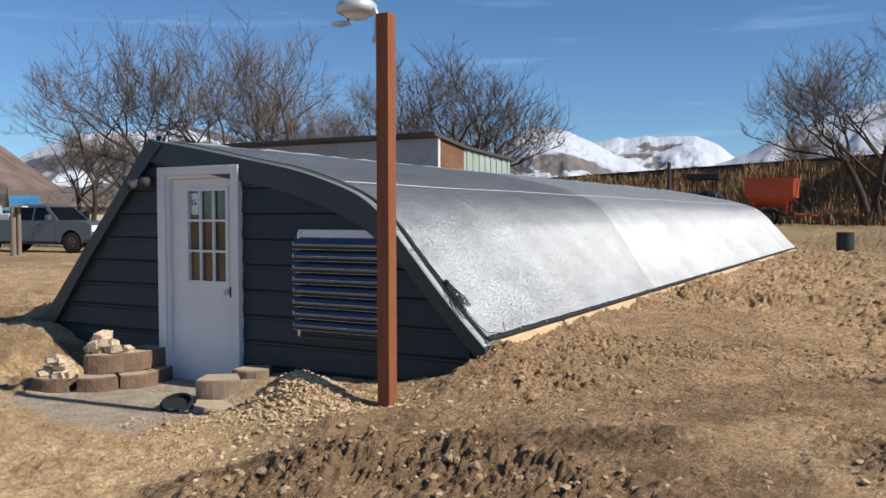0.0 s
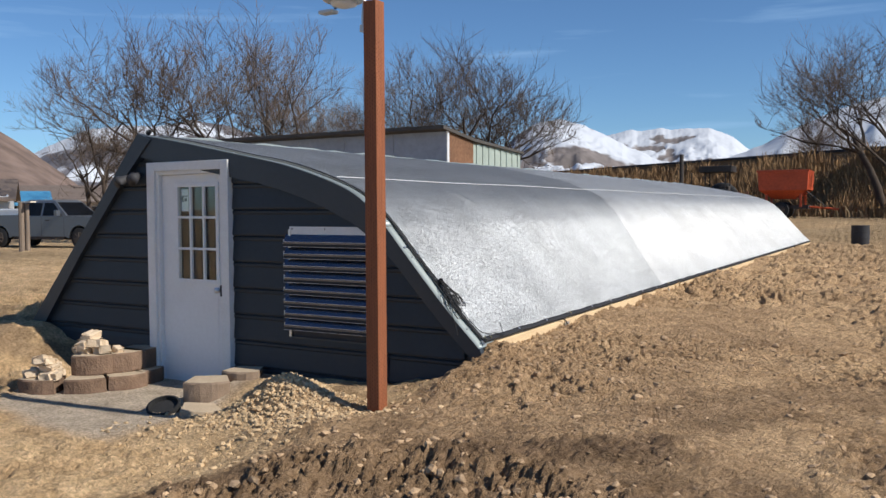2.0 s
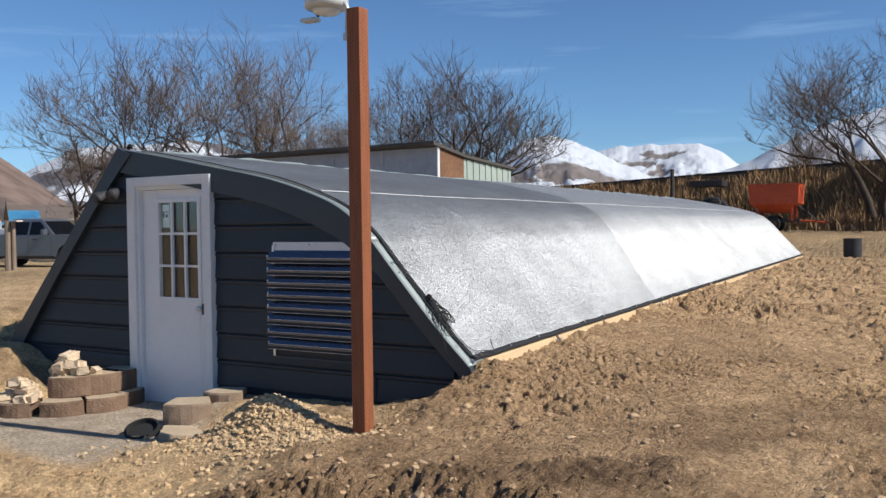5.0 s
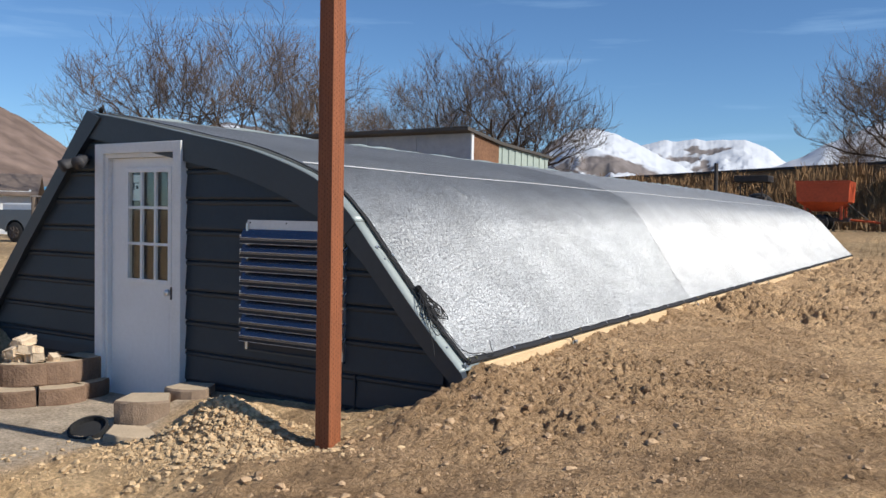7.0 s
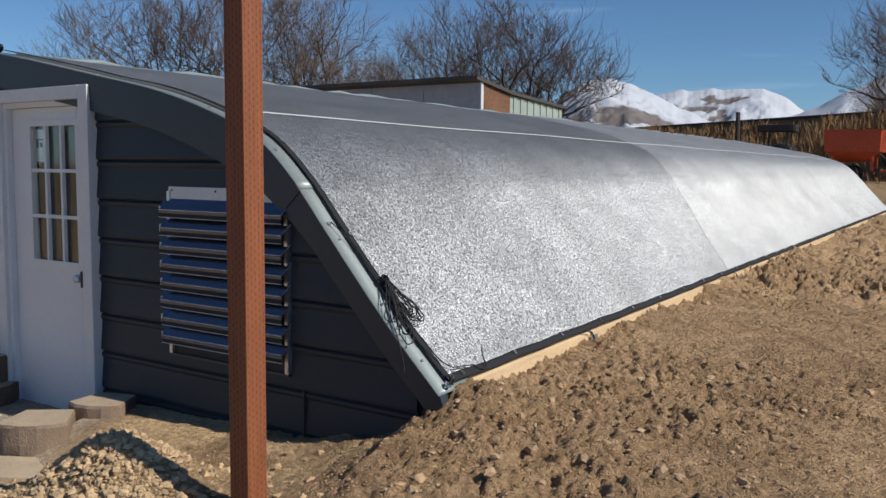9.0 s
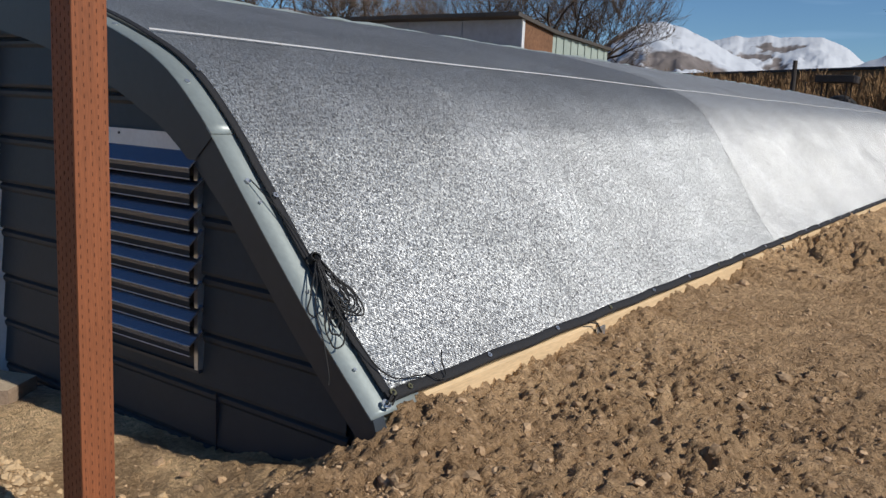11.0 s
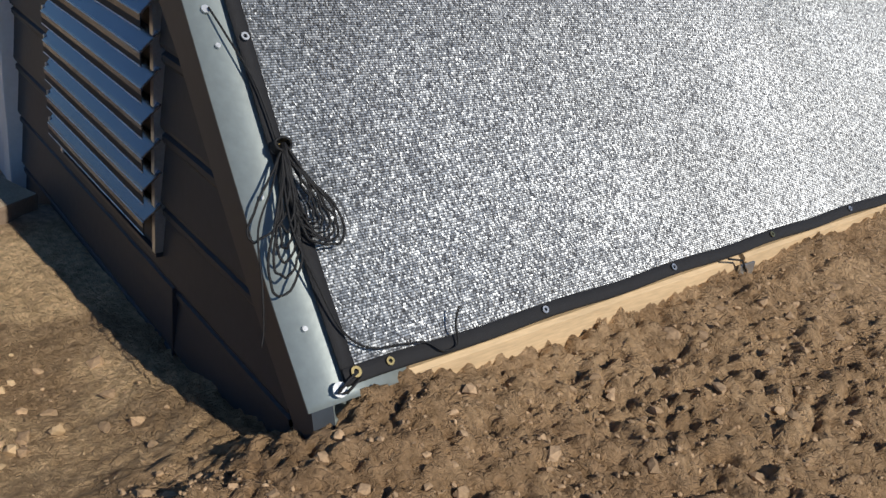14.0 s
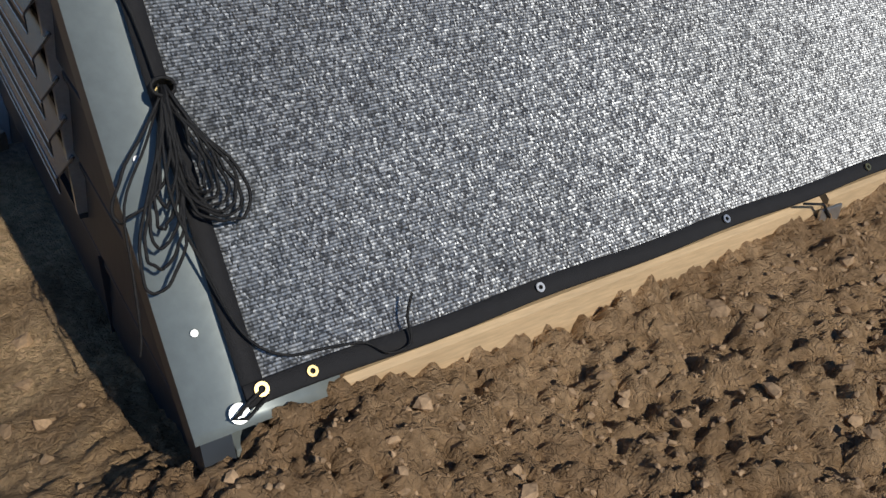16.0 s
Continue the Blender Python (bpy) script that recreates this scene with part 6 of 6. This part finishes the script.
def build_hopper():
    x0, y0 = -6.75, 42.0
    g = gz_at(x0, y0)
    h = thing("hopper_wagon", (x0, y0, g), "orange-red gravity hopper wagon on rubber wheels", "wagon")
    bm = bmesh.new()
    rings = []
    for z, a, b in ((g + 0.85, 0.45, 0.4), (g + 1.25, 1.02, 0.85), (g + 2.12, 1.06, 0.9)):
        rings.append([bm.verts.new((x0 + sx * a, y0 + sy * b, z)) for sx, sy in ((-1, -1), (1, -1), (1, 1), (-1, 1))])
    for a, b in zip(rings, rings[1:]):
        for k in range(4):
            bm.faces.new((a[k], a[(k + 1) % 4], b[(k + 1) % 4], b[k]))
    bm.faces.new(rings[0][::-1])
    inner = [bm.verts.new(v.co * 1.0 + Vector((-0.06 if v.co.x > x0 else 0.06, -0.06 if v.co.y > y0 else 0.06, 0))) for v in rings[2]]
    for k in range(4):
        bm.faces.new((rings[2][k], rings[2][(k + 1) % 4], inner[(k + 1) % 4], inner[k]))
    low = [bm.verts.new(v.co - Vector((0, 0, 0.5))) for v in inner]
    for k in range(4):
        bm.faces.new((inner[k], inner[(k + 1) % 4], low[(k + 1) % 4], low[k]))
    bm.faces.new(low)
    bmesh.ops.recalc_face_normals(bm, faces=bm.faces)
    part("hopper", bm, M_red, h)
    part("rim", boxed(x0 - 1.1, x0 + 1.1, y0 - 0.95, y0 - 0.9, g + 2.04, g + 2.14, 0.01), M_red, h)
    for sx in (-1, 1):
        for sy in (-1, 1):
            part("leg", boxed(x0 + sx * 0.72 - 0.05, x0 + sx * 0.72 + 0.05, y0 + sy * 0.6 - 0.05, y0 + sy * 0.6 + 0.05, g + 0.5, g + 1.3), M_red, h)
    part("chassis", boxed(x0 - 0.9, x0 + 1.0, y0 - 0.5, y0 + 0.5, g + 0.42, g + 0.58), M_iron, h)
    part("drawbar", tube(bmesh.new(), [(x0 + 0.9, y0, g + 0.5), (x0 + 1.9, y0 - 0.1, g + 0.42), (x0 + 2.2, y0 - 0.1, g + 0.38)], 0.05, 6), M_red, h)
    part("brace", tube(bmesh.new(), [(x0 + 0.8, y0 - 0.3, g + 1.3), (x0 + 1.7, y0 - 0.1, g + 0.5)], 0.035, 6), M_iron, h)
    for sy in (-1, 1):
        wheel(h, x0 - 0.1, y0 + sy * 0.82, g + 0.36, 0.36, 0.2, -sy)


def build_tractor():
    x0, y0 = -10.6, 45.0
    g = gz_at(x0, y0)
    t = thing("tractor", (x0, y0, g), "old faded red farm tractor with a canopy frame", "tractor")
    part("hood", boxed(x0 - 1.9, x0 - 0.3, y0 - 0.3, y0 + 0.3, g + 0.9, g + 1.45, 0.06), M_oldred, t)
    part("chassis", boxed(x0 - 1.8, x0 + 0.6, y0 - 0.22, y0 + 0.22, g + 0.5, g + 0.95, 0.03), M_iron, t)
    part("seat", boxed(x0 + 0.25, x0 + 0.7, y0 - 0.22, y0 + 0.22, g + 1.15, g + 1.5, 0.05), M_iron, t)
    for sx in (-0.4, 0.6):
        for sy in (-0.45, 0.45):
            part("canopy_post", tube(bmesh.new(), [(x0 + sx, y0 + sy, g + 0.9), (x0 + sx, y0 + sy, g + 2.2)], 0.035, 6), M_iron, t)
    part("canopy", boxed(x0 - 0.7, x0 + 0.9, y0 - 0.6, y0 + 0.6, g + 2.18, g + 2.5, 0.04), M_iron, t)
    part("exhaust", tube(bmesh.new(), [(x0 - 1.2, y0, g + 1.4), (x0 - 1.2, y0, g + 2.2)], 0.03, 6), M_iron, t)
    for sy in (-1, 1):
        wheel(t, x0 + 0.4, y0 + sy * 0.75, g + 0.7, 0.7, 0.35, -sy)
        wheel(t, x0 - 1.6, y0 + sy * 0.6, g + 0.4, 0.4, 0.2, -sy)
    rs = random.Random(8)
    part("implement", boxed(x0 + 0.9, x0 + 1.9, y0 - 1.0, y0 + 0.2, g + 0.3, g + 0.9, 0.05), M_oldred, t)
    for k in range(5):
        part("tine", tube(bmesh.new(), [(x0 + 1.0 + 0.2 * k, y0 - 1.05, g + 0.1), (x0 + 1.0 + 0.2 * k + rs.uniform(-0.1, 0.1), y0 - 0.7, g + 1.2)], 0.03, 5), M_oldred, t)


def build_tyre(x, y, r):
    g = gz_at(x, y)
    bm = bmesh.new()
    n, m = 24, 8
    rings = []
    for k in range(n):
        a = math.pi * 2 * k / n
        c = Vector((x + r * 0.72 * math.cos(a), y, g + r * 0.98 + r * 0.72 * math.sin(a)))
        d = Vector((math.cos(a), 0, math.sin(a)))
        rings.append([bm.verts.new(c + d * (r * 0.27 * math.cos(b)) + Vector((0, r * 0.3 * math.sin(b), 0))) for b in [2 * math.pi * j / m for j in range(m)]])
    for k in range(n):
        a, b = rings[k], rings[(k + 1) % n]
        for j in range(m):
            bm.faces.new((a[j], a[(j + 1) % m], b[(j + 1) % m], b[j]))
    ob = new("old_tyre", finish(bm, "old_tyre", M_tyre, True))
    tagged(ob, "large worn tractor tyre standing at the reeds", "tyre", "row of old tyres")


build_hopper()
build_tractor()
for k in range(6):
    build_tyre(-18.2 + 1.45 * k, 50.5 - 0.5 * k, 0.85 + 0.08 * math.sin(k * 3))
yd = gz_at(-12.5, 46.5)
imp = thing("farm_implement", (-12.6, 46.5, yd), "rusty farm implement with a red end", "implement")
part("drum", boxed(-13.6, -11.9, 46.2, 46.9, yd + 0.5, yd + 1.25, 0.1), M_iron, imp)
part("end_plate", boxed(-14.0, -13.6, 46.2, 46.9, yd + 0.6, yd + 1.35, 0.05), M_oldred, imp)
for x in (-13.3, -12.2):
    wheel(imp, x, 46.15, yd + 0.35, 0.35, 0.2, 1)
pole_at = bearing(15.6, 52)
g = gz_at(pole_at.x, pole_at.y)
pl = new("pole", finish(tube(bmesh.new(), [(pole_at.x, pole_at.y, g - 0.1), (pole_at.x, pole_at.y, g + 2.0), (pole_at.x, pole_at.y, 4.7)], [0.12, 0.12, 0.11], 9), "pole", M_iron))
tagged(pl, "short black wooden pole before the reeds", "pole")

# cut-down black barrel on a dirt hump
bx, by = -2.42, 28.4
g = gz_at(bx, by) + 0.05
barrel = thing("barrel", (bx, by, g), "cut-down black plastic barrel standing on soil", "barrel")
bm = bmesh.new()
tube(bm, [(bx, by, g - 0.05), (bx, by, g + 0.02), (bx, by, g + 0.27), (bx, by, g + 0.53), (bx, by, g + 0.55)], [0.23, 0.245, 0.25, 0.245, 0.25], 24, cap=False)
tube(bm, [(bx, by, g + 0.55), (bx, by, g + 0.53), (bx, by, g + 0.2)], [0.25, 0.23, 0.23], 24, cap=True)
part("drum", bm, M_ink, barrel, smooth=True)
for z in (0.18, 0.36):
    bm = bmesh.new()
    disc(bm, (bx, by, g + z), (0, 0, 1), 0.258, 0.02, 24, 0.24)
    part("rib", bm, M_ink, barrel)
